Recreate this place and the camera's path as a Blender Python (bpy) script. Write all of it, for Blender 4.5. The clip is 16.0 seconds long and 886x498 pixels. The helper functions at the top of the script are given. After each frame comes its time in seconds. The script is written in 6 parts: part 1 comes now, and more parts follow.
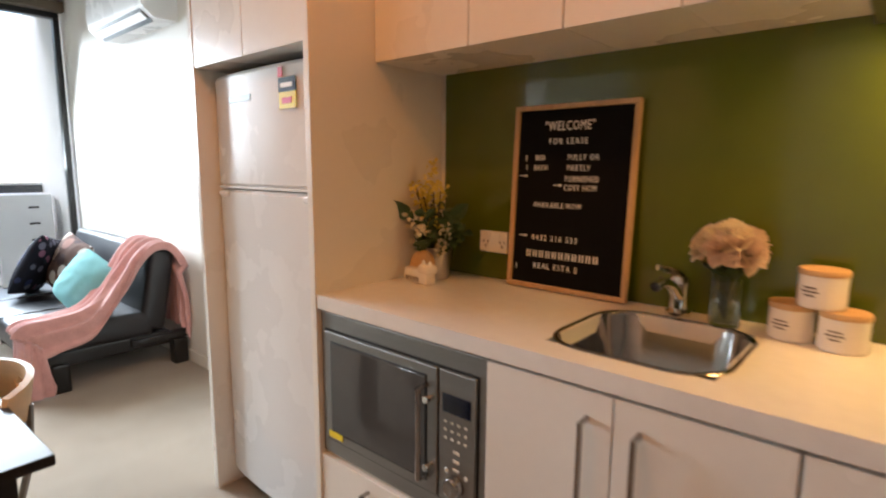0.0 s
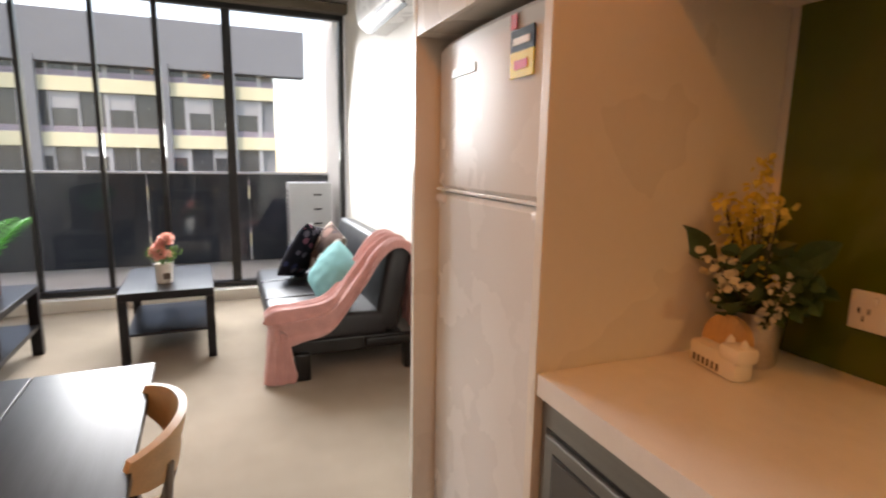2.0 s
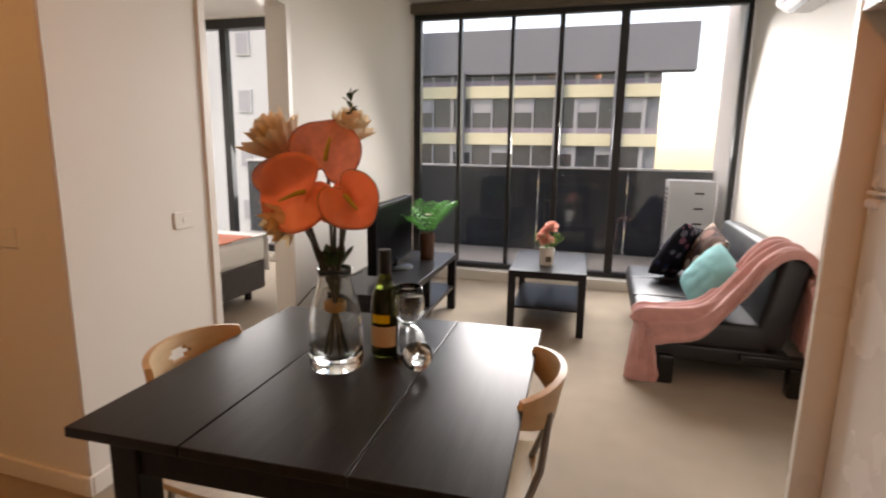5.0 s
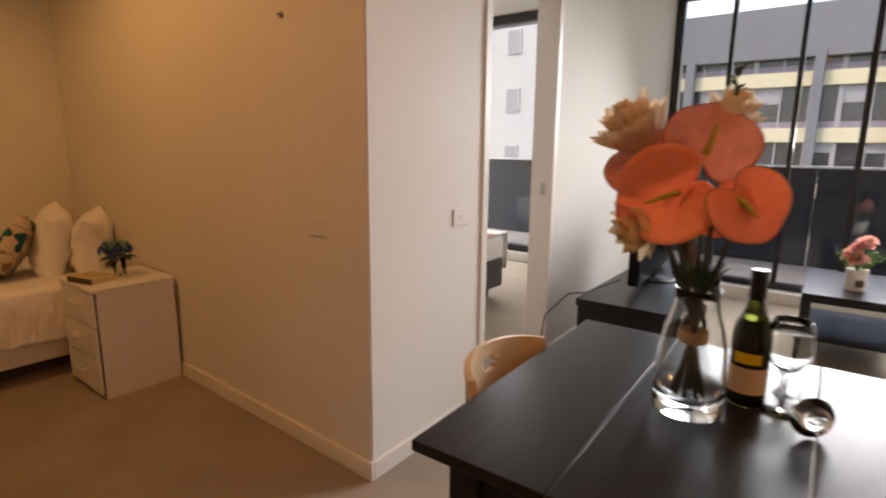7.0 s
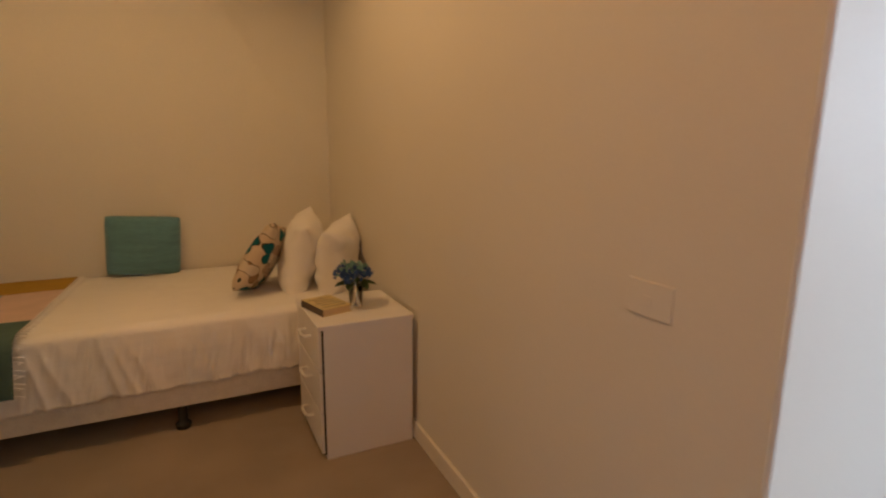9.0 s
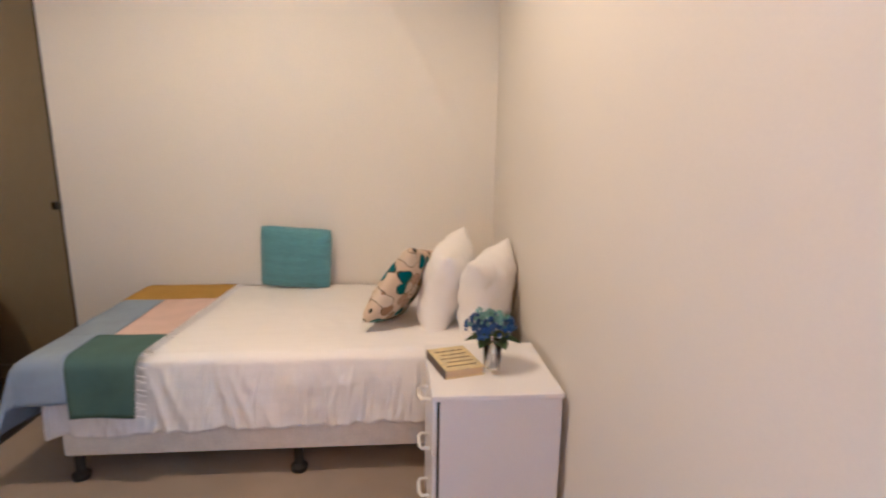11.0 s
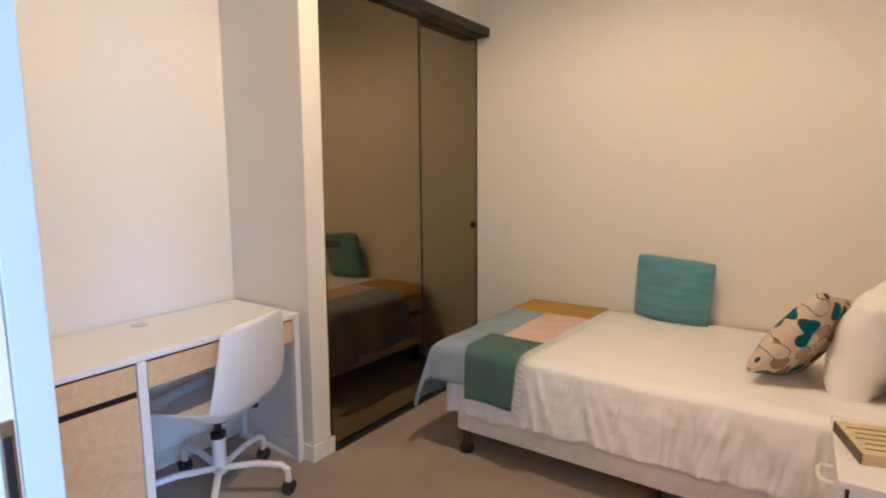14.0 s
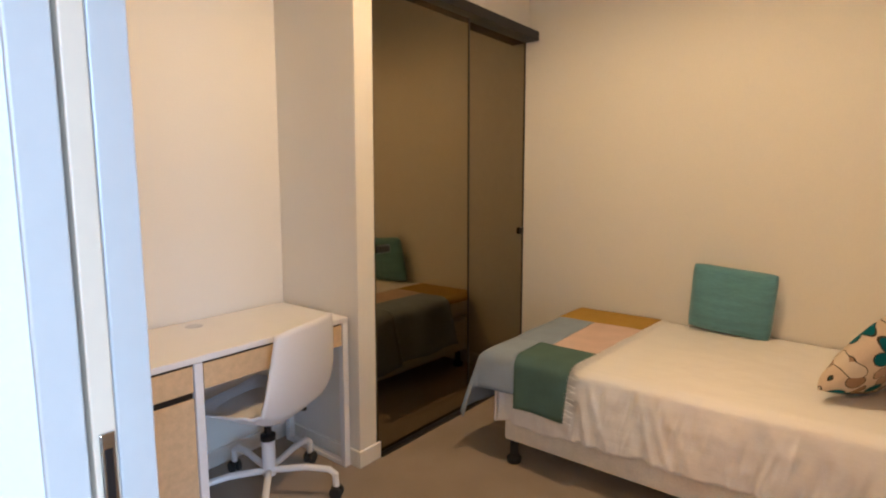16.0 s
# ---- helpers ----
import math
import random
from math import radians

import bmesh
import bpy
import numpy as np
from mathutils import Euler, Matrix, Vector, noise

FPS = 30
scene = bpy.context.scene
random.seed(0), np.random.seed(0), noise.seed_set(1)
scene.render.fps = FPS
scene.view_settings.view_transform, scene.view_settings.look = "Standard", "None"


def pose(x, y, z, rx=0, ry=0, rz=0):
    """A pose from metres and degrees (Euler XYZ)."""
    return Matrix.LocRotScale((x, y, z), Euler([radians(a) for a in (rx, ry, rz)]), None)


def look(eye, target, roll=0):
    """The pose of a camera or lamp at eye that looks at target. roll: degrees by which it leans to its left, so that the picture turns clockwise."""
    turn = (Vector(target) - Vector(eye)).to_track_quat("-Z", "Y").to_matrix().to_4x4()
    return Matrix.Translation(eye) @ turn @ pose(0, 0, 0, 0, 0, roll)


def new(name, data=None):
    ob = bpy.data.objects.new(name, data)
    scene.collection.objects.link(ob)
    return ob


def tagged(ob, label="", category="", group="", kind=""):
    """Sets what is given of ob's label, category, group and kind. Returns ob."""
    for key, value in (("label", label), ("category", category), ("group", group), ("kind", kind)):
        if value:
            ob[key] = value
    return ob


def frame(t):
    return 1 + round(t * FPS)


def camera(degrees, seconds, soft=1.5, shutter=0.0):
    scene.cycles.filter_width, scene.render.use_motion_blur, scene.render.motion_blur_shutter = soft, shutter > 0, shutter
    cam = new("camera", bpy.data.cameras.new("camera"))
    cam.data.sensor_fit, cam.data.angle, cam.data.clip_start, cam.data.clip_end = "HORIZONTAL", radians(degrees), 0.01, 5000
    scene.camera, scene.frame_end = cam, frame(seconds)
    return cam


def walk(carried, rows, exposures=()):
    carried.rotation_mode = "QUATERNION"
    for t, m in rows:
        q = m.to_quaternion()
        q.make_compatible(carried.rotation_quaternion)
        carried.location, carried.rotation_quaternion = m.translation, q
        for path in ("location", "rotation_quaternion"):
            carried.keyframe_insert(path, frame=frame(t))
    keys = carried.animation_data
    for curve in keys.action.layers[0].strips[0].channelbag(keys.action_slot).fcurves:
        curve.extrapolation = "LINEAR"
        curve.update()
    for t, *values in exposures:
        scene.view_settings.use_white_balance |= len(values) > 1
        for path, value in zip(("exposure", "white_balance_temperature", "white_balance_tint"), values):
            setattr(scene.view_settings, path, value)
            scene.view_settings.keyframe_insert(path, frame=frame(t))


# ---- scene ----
cam = camera(79.2, 16.0, 2.1, 0.5)
PATH = [
    (0, (0.391, 0.455, 1.259), (-0.908, 1.946, 0.961), 0.4),
    (0.5, (0.209, 0.621, 1.297), (-1.191, 2.011, 0.966), 0.5),
    (1, (0.05, 0.701, 1.284), (-1.492, 1.931, 0.953), 0.7),
    (1.5, (-0.052, 0.785, 1.281), (-1.745, 1.795, 0.947), 0.9),
    (2, (-0.091, 0.847, 1.273), (-1.918, 1.587, 0.939), 1.0),
    (2.5, (-0.092, 0.859, 1.272), (-1.987, 1.403, 0.935), 1.2),
    (3, (-0.079, 0.849, 1.266), (-2.027, 1.144, 0.923), 1.1),
    (3.5, (-0.07, 0.835, 1.268), (-2.039, 0.859, 0.92), 1.1),
    (6, (0.01, 0.697, 1.275), (-1.744, -0.188, 0.897), 0.8),
    (6.5, (-0.032, 0.554, 1.261), (-1.681, -0.512, 0.882), 0.8),
    (7, (-0.062, 0.409, 1.254), (-1.612, -0.795, 0.871), 0.6),
    (7.5, (-0.145, 0.274, 1.223), (-1.61, -1.034, 0.845), 0.5),
    (8, (-0.33, 0.074, 1.208), (-1.666, -1.372, 0.856), 1.0),
    (8.5, (-0.433, -0.203, 1.248), (-1.511, -1.841, 0.856), 0.7),
    (8.7, (-0.472, -0.312, 1.241), (-1.457, -2.008, 0.85), 0.6),
    (11, (-0.858, -0.952, 1.284), (-1.034, -2.906, 0.892), 0.8),
    (11.5, (-0.855, -0.963, 1.275), (-0.735, -2.925, 0.904), 0.7),
    (12, (-0.843, -0.937, 1.276), (-0.437, -2.863, 0.922), 0.7),
    (12.5, (-0.84, -0.926, 1.269), (-0.186, -2.787, 0.933), 0.5),
    (13, (-0.843, -0.924, 1.264), (0.002, -2.709, 0.948), 0.3),
    (13.5, (-0.842, -0.926, 1.256), (0.156, -2.634, 0.962), 0.1),
    (14, (-0.848, -0.937, 1.25), (0.257, -2.581, 0.975), 0.0),
    (14.5, (-0.83, -0.935, 1.249), (0.328, -2.546, 0.978), 0.1),
    (15, (-0.823, -0.937, 1.251), (0.368, -2.521, 0.983), 0.1),
    (15.5, (-0.803, -0.934, 1.255), (0.403, -2.507, 0.989), 0.2),
    (16, (-0.775, -0.922, 1.253), (0.434, -2.494, 0.994), 0.3),
]
# the clip's camera warms to cool and brightens as it turns from the lamp-lit kitchen to the bedroom
LOOKS = [(0.0, 2.65, 7200, 13), (1.5, 2.45, 8100, 19), (3.5, 1.9, 9200, 23), (6.0, 1.9, 9000, 25), (7.5, 2.0, 8300, 24), (8.7, 2.1, 7000, 14), (11.0, 3.58, 4150, 12), (13.0, 3.65, 4130, 8), (14.5, 3.42, 4600, 6), (16.0, 3.32, 5000, 7)]
walk(cam, [(t, look(eye, target, roll)) for t, eye, target, roll in PATH], LOOKS)

# ---- world and lights ----
world = bpy.data.worlds.new("sky")
scene.world = world
world.use_nodes = True
wn = world.node_tree.nodes
sky = wn.new("ShaderNodeTexSky")
sky.sky_type, sky.sun_disc = "NISHITA", False
sky.sun_elevation, sky.sun_rotation, sky.dust_density = radians(55), radians(200), 1.0
wn["Background"].inputs["Strength"].default_value = 0.15
world.node_tree.links.new(sky.outputs["Color"], wn["Background"].inputs["Color"])

sun = new("sun", bpy.data.lights.new("sun", "SUN"))
sun.data.energy, sun.data.angle, sun.data.color = 0.6, radians(12), (1.0, 0.96, 0.9)
sun.matrix_world = look((0, 0, 0), (-0.55, 0.35, -0.75))


def area_lamp(name, m, w, h, watts, colour, spread=180):
    ob = new(name, bpy.data.lights.new(name, "AREA"))
    ob.data.shape, ob.data.size, ob.data.size_y, ob.data.energy, ob.data.color = "RECTANGLE", w, h, watts, colour
    ob.data.spread = radians(spread)
    ob.matrix_world = m
    return ob


def spot_lamp(name, eye, target, watts, colour, cone=110, blend=0.6, r=0.05):
    ob = new(name, bpy.data.lights.new(name, "SPOT"))
    ob.data.energy, ob.data.color, ob.data.spot_size, ob.data.spot_blend, ob.data.shadow_soft_size = watts, colour, radians(cone), blend, r
    ob.matrix_world = look(eye, target)
    return ob


WARM = (1.0, 0.34, 0.04)
AMBER = (1.0, 0.30, 0.022)
SOFTWARM = (1.0, 0.575, 0.225)
DAY = (0.67, 0.83, 1.0)
area_lamp("window_light", look((-5.08, 0.7, 1.75), (-2.7, 0.95, 0.1)), 2.2, 1.25, 29, DAY, 116)
area_lamp("bedroom_window_light", look((-5.12, -2.8, 1.5), (-3.0, -2.6, 0.5)), 1.4, 1.8, 19, DAY)
DOWNLIGHTS = [(-0.3, 0.62, 4.9), (-0.35, -0.2, 1.0), (0.9, -0.1, 0.9), (-0.2, -2.3, 9.5)]
for x, y, watts in DOWNLIGHTS:
    spot_lamp("downlight_lamp", (x, y, 2.55), (x, y, 0), watts, SOFTWARM if y < -2 else AMBER if y > 0.5 or x > 0.5 else WARM, 172, 0.5)
area_lamp("hood_lamp", look((0.55, 1.76, 1.53), (0.53, 1.80, 0)), 0.3, 0.1, 0.38, (1.0, 0.46, 0.075))


# ---- materials ----
def material(name, colour, rough=0.6, metal=0.0, vary=0.1, scale=8.0, fine=90.0, bump=0.1, spec=0.5, coat=0.0, sheen=0.0, stretch=(1, 1, 1), dist=0.01, second=None):
    m = bpy.data.materials.new(name)
    m.use_nodes = True
    nt = m.node_tree
    b = nt.nodes["Principled BSDF"]
    co = nt.nodes.new("ShaderNodeTexCoord")
    mp = nt.nodes.new("ShaderNodeMapping")
    mp.inputs["Scale"].default_value = stretch
    nt.links.new(co.outputs["Object"], mp.inputs["Vector"])
    big, small = nt.nodes.new("ShaderNodeTexNoise"), nt.nodes.new("ShaderNodeTexNoise")
    for n, sc, det in ((big, scale, 4), (small, fine, 3)):
        n.inputs["Scale"].default_value, n.inputs["Detail"].default_value = sc, det
        nt.links.new(mp.outputs["Vector"], n.inputs["Vector"])
    mix = nt.nodes.new("ShaderNodeMath")
    mix.operation = "MULTIPLY_ADD"
    mix.inputs[1].default_value = 0.45
    nt.links.new(small.outputs["Fac"], mix.inputs[0])
    half = nt.nodes.new("ShaderNodeMath")
    half.operation = "MULTIPLY"
    half.inputs[1].default_value = 0.55
    nt.links.new(big.outputs["Fac"], half.inputs[0])
    nt.links.new(half.outputs[0], mix.inputs[2])
    ramp = nt.nodes.new("ShaderNodeValToRGB")
    c2 = second or colour
    ramp.color_ramp.elements[0].position, ramp.color_ramp.elements[1].position = 0.3, 0.7
    ramp.color_ramp.elements[0].color = (*[c * (1 - vary) for c in c2], 1)
    ramp.color_ramp.elements[1].color = (*[min(1, c * (1 + vary)) for c in colour], 1)
    nt.links.new(mix.outputs[0], ramp.inputs["Fac"])
    nt.links.new(ramp.outputs["Color"], b.inputs["Base Color"])
    rr = nt.nodes.new("ShaderNodeMapRange")
    rr.inputs["To Min"].default_value, rr.inputs["To Max"].default_value = max(0.02, rough * 0.85), min(1, rough * 1.15)
    nt.links.new(big.outputs["Fac"], rr.inputs["Value"])
    nt.links.new(rr.outputs["Result"], b.inputs["Roughness"])
    b.inputs["Metallic"].default_value = metal
    b.inputs["Specular IOR Level"].default_value = spec
    b.inputs["Coat Weight"].default_value = coat
    b.inputs["Sheen Weight"].default_value = sheen
    if bump:
        bp = nt.nodes.new("ShaderNodeBump")
        bp.inputs["Strength"].default_value, bp.inputs["Distance"].default_value = bump, dist
        nt.links.new(mix.outputs[0], bp.inputs["Height"])
        nt.links.new(bp.outputs["Normal"], b.inputs["Normal"])
    return m


def glass(name, colour=(1, 1, 1), rough=0.0, ior=1.45):
    m = bpy.data.materials.new(name)
    m.use_nodes = True
    b = m.node_tree.nodes["Principled BSDF"]
    b.inputs["Base Color"].default_value = (*colour, 1)
    b.inputs["Transmission Weight"].default_value, b.inputs["Roughness"].default_value, b.inputs["IOR"].default_value = 1.0, rough, ior
    return m


def pane_glass(name, tint=(1, 1, 1), gloss=0.08, edge=0.75):
    m = bpy.data.materials.new(name)
    m.use_nodes = True
    nt = m.node_tree
    nt.nodes.remove(nt.nodes["Principled BSDF"])
    out = nt.nodes["Material Output"]
    tr, gl, mx, fr = nt.nodes.new("ShaderNodeBsdfTransparent"), nt.nodes.new("ShaderNodeBsdfGlossy"), nt.nodes.new("ShaderNodeMixShader"), nt.nodes.new("ShaderNodeLayerWeight")
    curve, rim = nt.nodes.new("ShaderNodeMath"), nt.nodes.new("ShaderNodeMath")
    tr.inputs["Color"].default_value = (*tint, 1)
    gl.inputs["Roughness"].default_value = 0.02
    fr.inputs["Blend"].default_value = 0.5
    curve.operation, rim.operation = "POWER", "MULTIPLY_ADD"
    curve.inputs[1].default_value, rim.inputs[1].default_value, rim.inputs[2].default_value = 3.5, edge, gloss
    nt.links.new(fr.outputs["Facing"], curve.inputs[0])
    nt.links.new(curve.outputs[0], rim.inputs[0])
    nt.links.new(rim.outputs[0], mx.inputs[0])
    nt.links.new(tr.outputs[0], mx.inputs[1])
    nt.links.new(gl.outputs[0], mx.inputs[2])
    nt.links.new(mx.outputs[0], out.inputs["Surface"])
    return m


def glow(name, colour, strength):
    m = bpy.data.materials.new(name)
    m.use_nodes = True
    b = m.node_tree.nodes["Principled BSDF"]
    b.inputs["Base Color"].default_value = (*colour, 1)
    b.inputs["Emission Color"].default_value, b.inputs["Emission Strength"].default_value = (*colour, 1), strength
    return m


WALL = material("wall_paint", (0.74, 0.71, 0.65), 0.65, vary=0.025, scale=1.3, fine=160, bump=0.025)
CEIL = material("ceiling_paint", (0.8, 0.79, 0.76), 0.8, vary=0.02, scale=2, fine=200, bump=0.05)
TRIM = material("trim_paint", (0.78, 0.75, 0.69), 0.4, vary=0.03, scale=3, fine=60, bump=0.03)
CARPET = material("carpet", (0.315, 0.255, 0.195), 0.95, vary=0.2, scale=3.2, fine=420, bump=0.7, spec=0.1, sheen=0.25, dist=0.006)
LAMINATE = material("white_laminate", (0.76, 0.73, 0.67), 0.28, vary=0.02, scale=2, fine=50, bump=0.015)
STONE = material("white_engineered_stone", (0.74, 0.72, 0.68), 0.2, vary=0.04, scale=30, fine=300, bump=0.015)
GREEN = material("green_glass_splashback", (0.075, 0.105, 0.011), 0.12, vary=0.05, scale=1.5, fine=20, bump=0.0, coat=0.4)
BLACKFRAME = material("black_aluminium", (0.012, 0.012, 0.013), 0.35, vary=0.15, scale=6, fine=80, bump=0.02)
DARKWOOD = material("black_brown_wood", (0.015, 0.014, 0.0155), 0.3, spec=0.19, vary=0.5, scale=3, fine=40, bump=0.05, stretch=(0.6, 12, 12))
PALEWOOD = material("pale_birch", (0.62, 0.44, 0.25), 0.42, vary=0.14, scale=3, fine=25, bump=0.05, stretch=(1, 14, 14))
OAK = material("oak_moulding", (0.5, 0.31, 0.15), 0.5, vary=0.2, scale=5, fine=40, bump=0.08, stretch=(12, 12, 1))
WHITE = material("white_enamel", (0.74, 0.74, 0.73), 0.27, spec=0.16, vary=0.02, scale=5, fine=150, bump=0.02)
WHITEMATT = material("white_plastic", (0.78, 0.77, 0.78), 0.42, vary=0.02, scale=6, fine=120, bump=0.02)
WHITEMETAL = material("white_powder_coat", (0.76, 0.75, 0.75), 0.4, vary=0.03, scale=9, fine=160, bump=0.03)
STEEL = material("stainless_steel", (0.36, 0.345, 0.33), 0.11, 1.0, vary=0.08, scale=3, fine=120, bump=0.02, stretch=(1, 1, 20))
CHROME = material("chrome", (0.75, 0.74, 0.72), 0.07, 1.0, vary=0.03, scale=5, fine=60, bump=0.0)
DARKSTEEL = material("dark_brushed_steel", (0.29, 0.28, 0.265), 0.4, 1.0, vary=0.12, scale=2, fine=70, bump=0.03, stretch=(1, 1, 24))
DARKGLASS = material("dark_glass", (0.06, 0.06, 0.058), 0.06, vary=0.1, scale=3, fine=20, bump=0.0)
SCREEN = material("dark_screen", (0.004, 0.004, 0.005), 0.3, vary=0.05, bump=0.0, spec=0.03)
TVBLACK = material("satin_black_casing", (0.005, 0.005, 0.006), 0.4, vary=0.05, bump=0.02, spec=0.12)
BLACK = material("black_plastic", (0.007, 0.007, 0.008), 0.3, vary=0.1, scale=8, fine=90, bump=0.03)
RUBBER = material("black_rubber", (0.02, 0.02, 0.02), 0.7, vary=0.2, scale=12, fine=90, bump=0.1)
FELT = material("black_felt", (0.006, 0.006, 0.007), 0.95, vary=0.3, scale=20, fine=300, bump=0.3, spec=0.1)
LETTER = material("white_letters", (0.8, 0.78, 0.72), 0.5, vary=0.02, bump=0.0)
VINYL = material("black_vinyl", (0.014, 0.0145, 0.018), 0.42, vary=0.25, scale=6, fine=160, bump=0.25, dist=0.004)
PINKKNIT = material("pink_knit", (0.58, 0.31, 0.29), 0.95, vary=0.16, scale=18, fine=240, bump=0.8, spec=0.1, sheen=0.4, dist=0.006)
TEAL = material("teal_towelling", (0.125, 0.28, 0.335), 0.95, vary=0.2, scale=14, fine=90, bump=0.9, stretch=(0.35, 1, 2.6), spec=0.1, sheen=0.3, dist=0.006)
AQUA = material("aqua_cotton", (0.17, 0.42, 0.43), 0.85, vary=0.08, scale=9, fine=260, bump=0.3, spec=0.2)
LINEN = material("white_bed_linen", (0.86, 0.85, 0.84), 0.85, vary=0.03, scale=14, fine=280, bump=0.4, spec=0.2, sheen=0.15)
COVERLET = material("ribbed_white_cotton", (0.85, 0.84, 0.83), 0.85, vary=0.03, scale=16, fine=120, bump=0.35, spec=0.2, sheen=0.15, stretch=(0.35, 3.0, 3.0), dist=0.006)
TICKING = material("cream_quilted_ticking", (0.80, 0.77, 0.70), 0.8, vary=0.1, scale=26, fine=120, bump=0.5, spec=0.2, dist=0.01)
GREYFABRIC = material("grey_fabric", (0.11, 0.10, 0.105), 0.9, vary=0.15, scale=14, fine=260, bump=0.4, spec=0.1)
CORAL = material("coral_fabric", (0.75, 0.26, 0.18), 0.9, vary=0.1, scale=10, fine=200, bump=0.3, spec=0.1)
MUSTARD = material("mustard_wool", (0.43, 0.27, 0.05), 0.95, vary=0.12, scale=12, fine=260, bump=0.5, spec=0.1)
SKYBLUE = material("dusty_blue_wool", (0.29, 0.355, 0.455), 0.95, vary=0.1, scale=12, fine=260, bump=0.5, spec=0.1)
BLUSH = material("blush_wool", (0.66, 0.50, 0.43), 0.95, vary=0.1, scale=12, fine=260, bump=0.5, spec=0.1)
SAGE = material("deep_green_wool", (0.095, 0.16, 0.145), 0.95, vary=0.12, scale=12, fine=260, bump=0.5, spec=0.1)
LEAF = material("leaf", (0.075, 0.14, 0.035), 0.5, vary=0.35, scale=14, fine=80, bump=0.1)
DARKLEAF = material("dark_leaf", (0.035, 0.075, 0.025), 0.5, vary=0.35, scale=14, fine=80, bump=0.1)
PALM = material("palm_leaf", (0.07, 0.36, 0.07), 0.5, vary=0.3, scale=14, fine=80, bump=0.1)
STEM = material("brown_stem", (0.035, 0.035, 0.02), 0.6, vary=0.3, scale=20, fine=80, bump=0.1)
ANTHURIUM = material("orange_spathe", (0.95, 0.43, 0.28), 0.34, vary=0.06, scale=7, fine=45, bump=0.3, second=(0.93, 0.37, 0.22))
ANTHURIUM_DARK = material("dusky_spathe", (0.72, 0.38, 0.32), 0.36, vary=0.2, scale=16, fine=60, bump=0.2)
PROTEA = material("cream_petal", (0.85, 0.73, 0.53), 0.7, vary=0.15, scale=18, fine=90, bump=0.15)
YELLOWPETAL = material("yellow_petal", (0.72, 0.6, 0.16), 0.6, vary=0.15, scale=18, fine=90, bump=0.1)
WHITEPETAL = material("ivory_petal", (0.78, 0.74, 0.6), 0.6, vary=0.08, scale=18, fine=90, bump=0.1)
ROSE = material("blush_rose_petal", (0.8, 0.71, 0.55), 0.6, vary=0.1, scale=16, fine=90, bump=0.1)
MAUVE = material("mauve_petal", (0.72, 0.57, 0.48), 0.6, vary=0.12, scale=16, fine=90, bump=0.1)
PEACH = material("peach_petal", (0.82, 0.44, 0.36), 0.6, vary=0.12, scale=16, fine=90, bump=0.1)
BLUEPETAL = material("blue_hydrangea", (0.05, 0.12, 0.34), 0.65, vary=0.3, scale=20, fine=90, bump=0.1)
MINTPETAL = material("mint_hydrangea", (0.27, 0.47, 0.42), 0.65, vary=0.2, scale=20, fine=90, bump=0.1)
BARK = material("brown_pot", (0.10, 0.045, 0.025), 0.6, vary=0.25, scale=12, fine=80, bump=0.2)
CERAMIC = material("white_ceramic", (0.78, 0.74, 0.68), 0.18, vary=0.03, scale=6, fine=80, bump=0.02)
TIN = material("galvanised_tin", (0.55, 0.55, 0.57), 0.3, 1.0, vary=0.15, scale=20, fine=100, bump=0.05)
GLASS = glass("clear_glass", (0.96, 0.98, 0.97))
WATER = glass("water", (0.9, 0.95, 0.92), 0.0, 1.33)
BOTTLE = glass("green_bottle_glass", (0.13, 0.17, 0.03))
PAPER = material("cream_paper", (0.66, 0.52, 0.33), 0.8, vary=0.06, scale=20, fine=120, bump=0.05)
BOOKCOVER = material("printed_cover", (0.62, 0.5, 0.2), 0.5, vary=0.3, scale=30, fine=90, bump=0.03, second=(0.7, 0.62, 0.4))
DARKPAPER = material("brown_spine", (0.09, 0.06, 0.04), 0.5, vary=0.2, bump=0.02)
PANE = pane_glass("window_pane", (0.93, 0.95, 0.95), 0.03)
SMOKE = material("smoked_mirror", (0.28, 0.235, 0.15), 0.03, 1.0, vary=0.02, scale=2, fine=20, bump=0.0)
SMOKEMATT = material("smoked_glass_door", (0.25, 0.21, 0.14), 0.07, 1.0, vary=0.04, scale=2, fine=20, bump=0.0)
JAMBPAINT = material("white_gloss_paint", (0.5, 0.475, 0.445), 0.35, vary=0.03, scale=3, fine=60, bump=0.03)
DOORPAINT = material("cream_door_paint", (0.64, 0.52, 0.385), 0.45, vary=0.03, scale=3, fine=60, bump=0.03)
SPATHE_RIM = material("dark_red_rim", (0.30, 0.05, 0.04), 0.4, vary=0.15, bump=0.0)
TANPETAL = material("tan_petal", (0.76, 0.6, 0.38), 0.7, vary=0.15, scale=14, fine=80, bump=0.2, second=(0.68, 0.52, 0.3))
BALUSTRADE = material("dark_cladding", (0.018, 0.026, 0.040), 0.4, vary=0.12, scale=1.5, fine=60, bump=0.05)
CONCRETE = material("render_wall", (0.66, 0.65, 0.63), 0.85, vary=0.06, scale=2, fine=60, bump=0.15)
CREAMBAND = material("cream_concrete", (0.78, 0.70, 0.48), 0.8, vary=0.06, scale=1, fine=20, bump=0.05)
GREYBAND = material("grey_fascia", (0.22, 0.22, 0.235), 0.6, vary=0.06, scale=0.4, fine=8, bump=0.02)
PURPLEPANEL = material("mauve_spandrel", (0.30, 0.25, 0.30), 0.5, vary=0.12, scale=0.8, fine=8, bump=0.02)
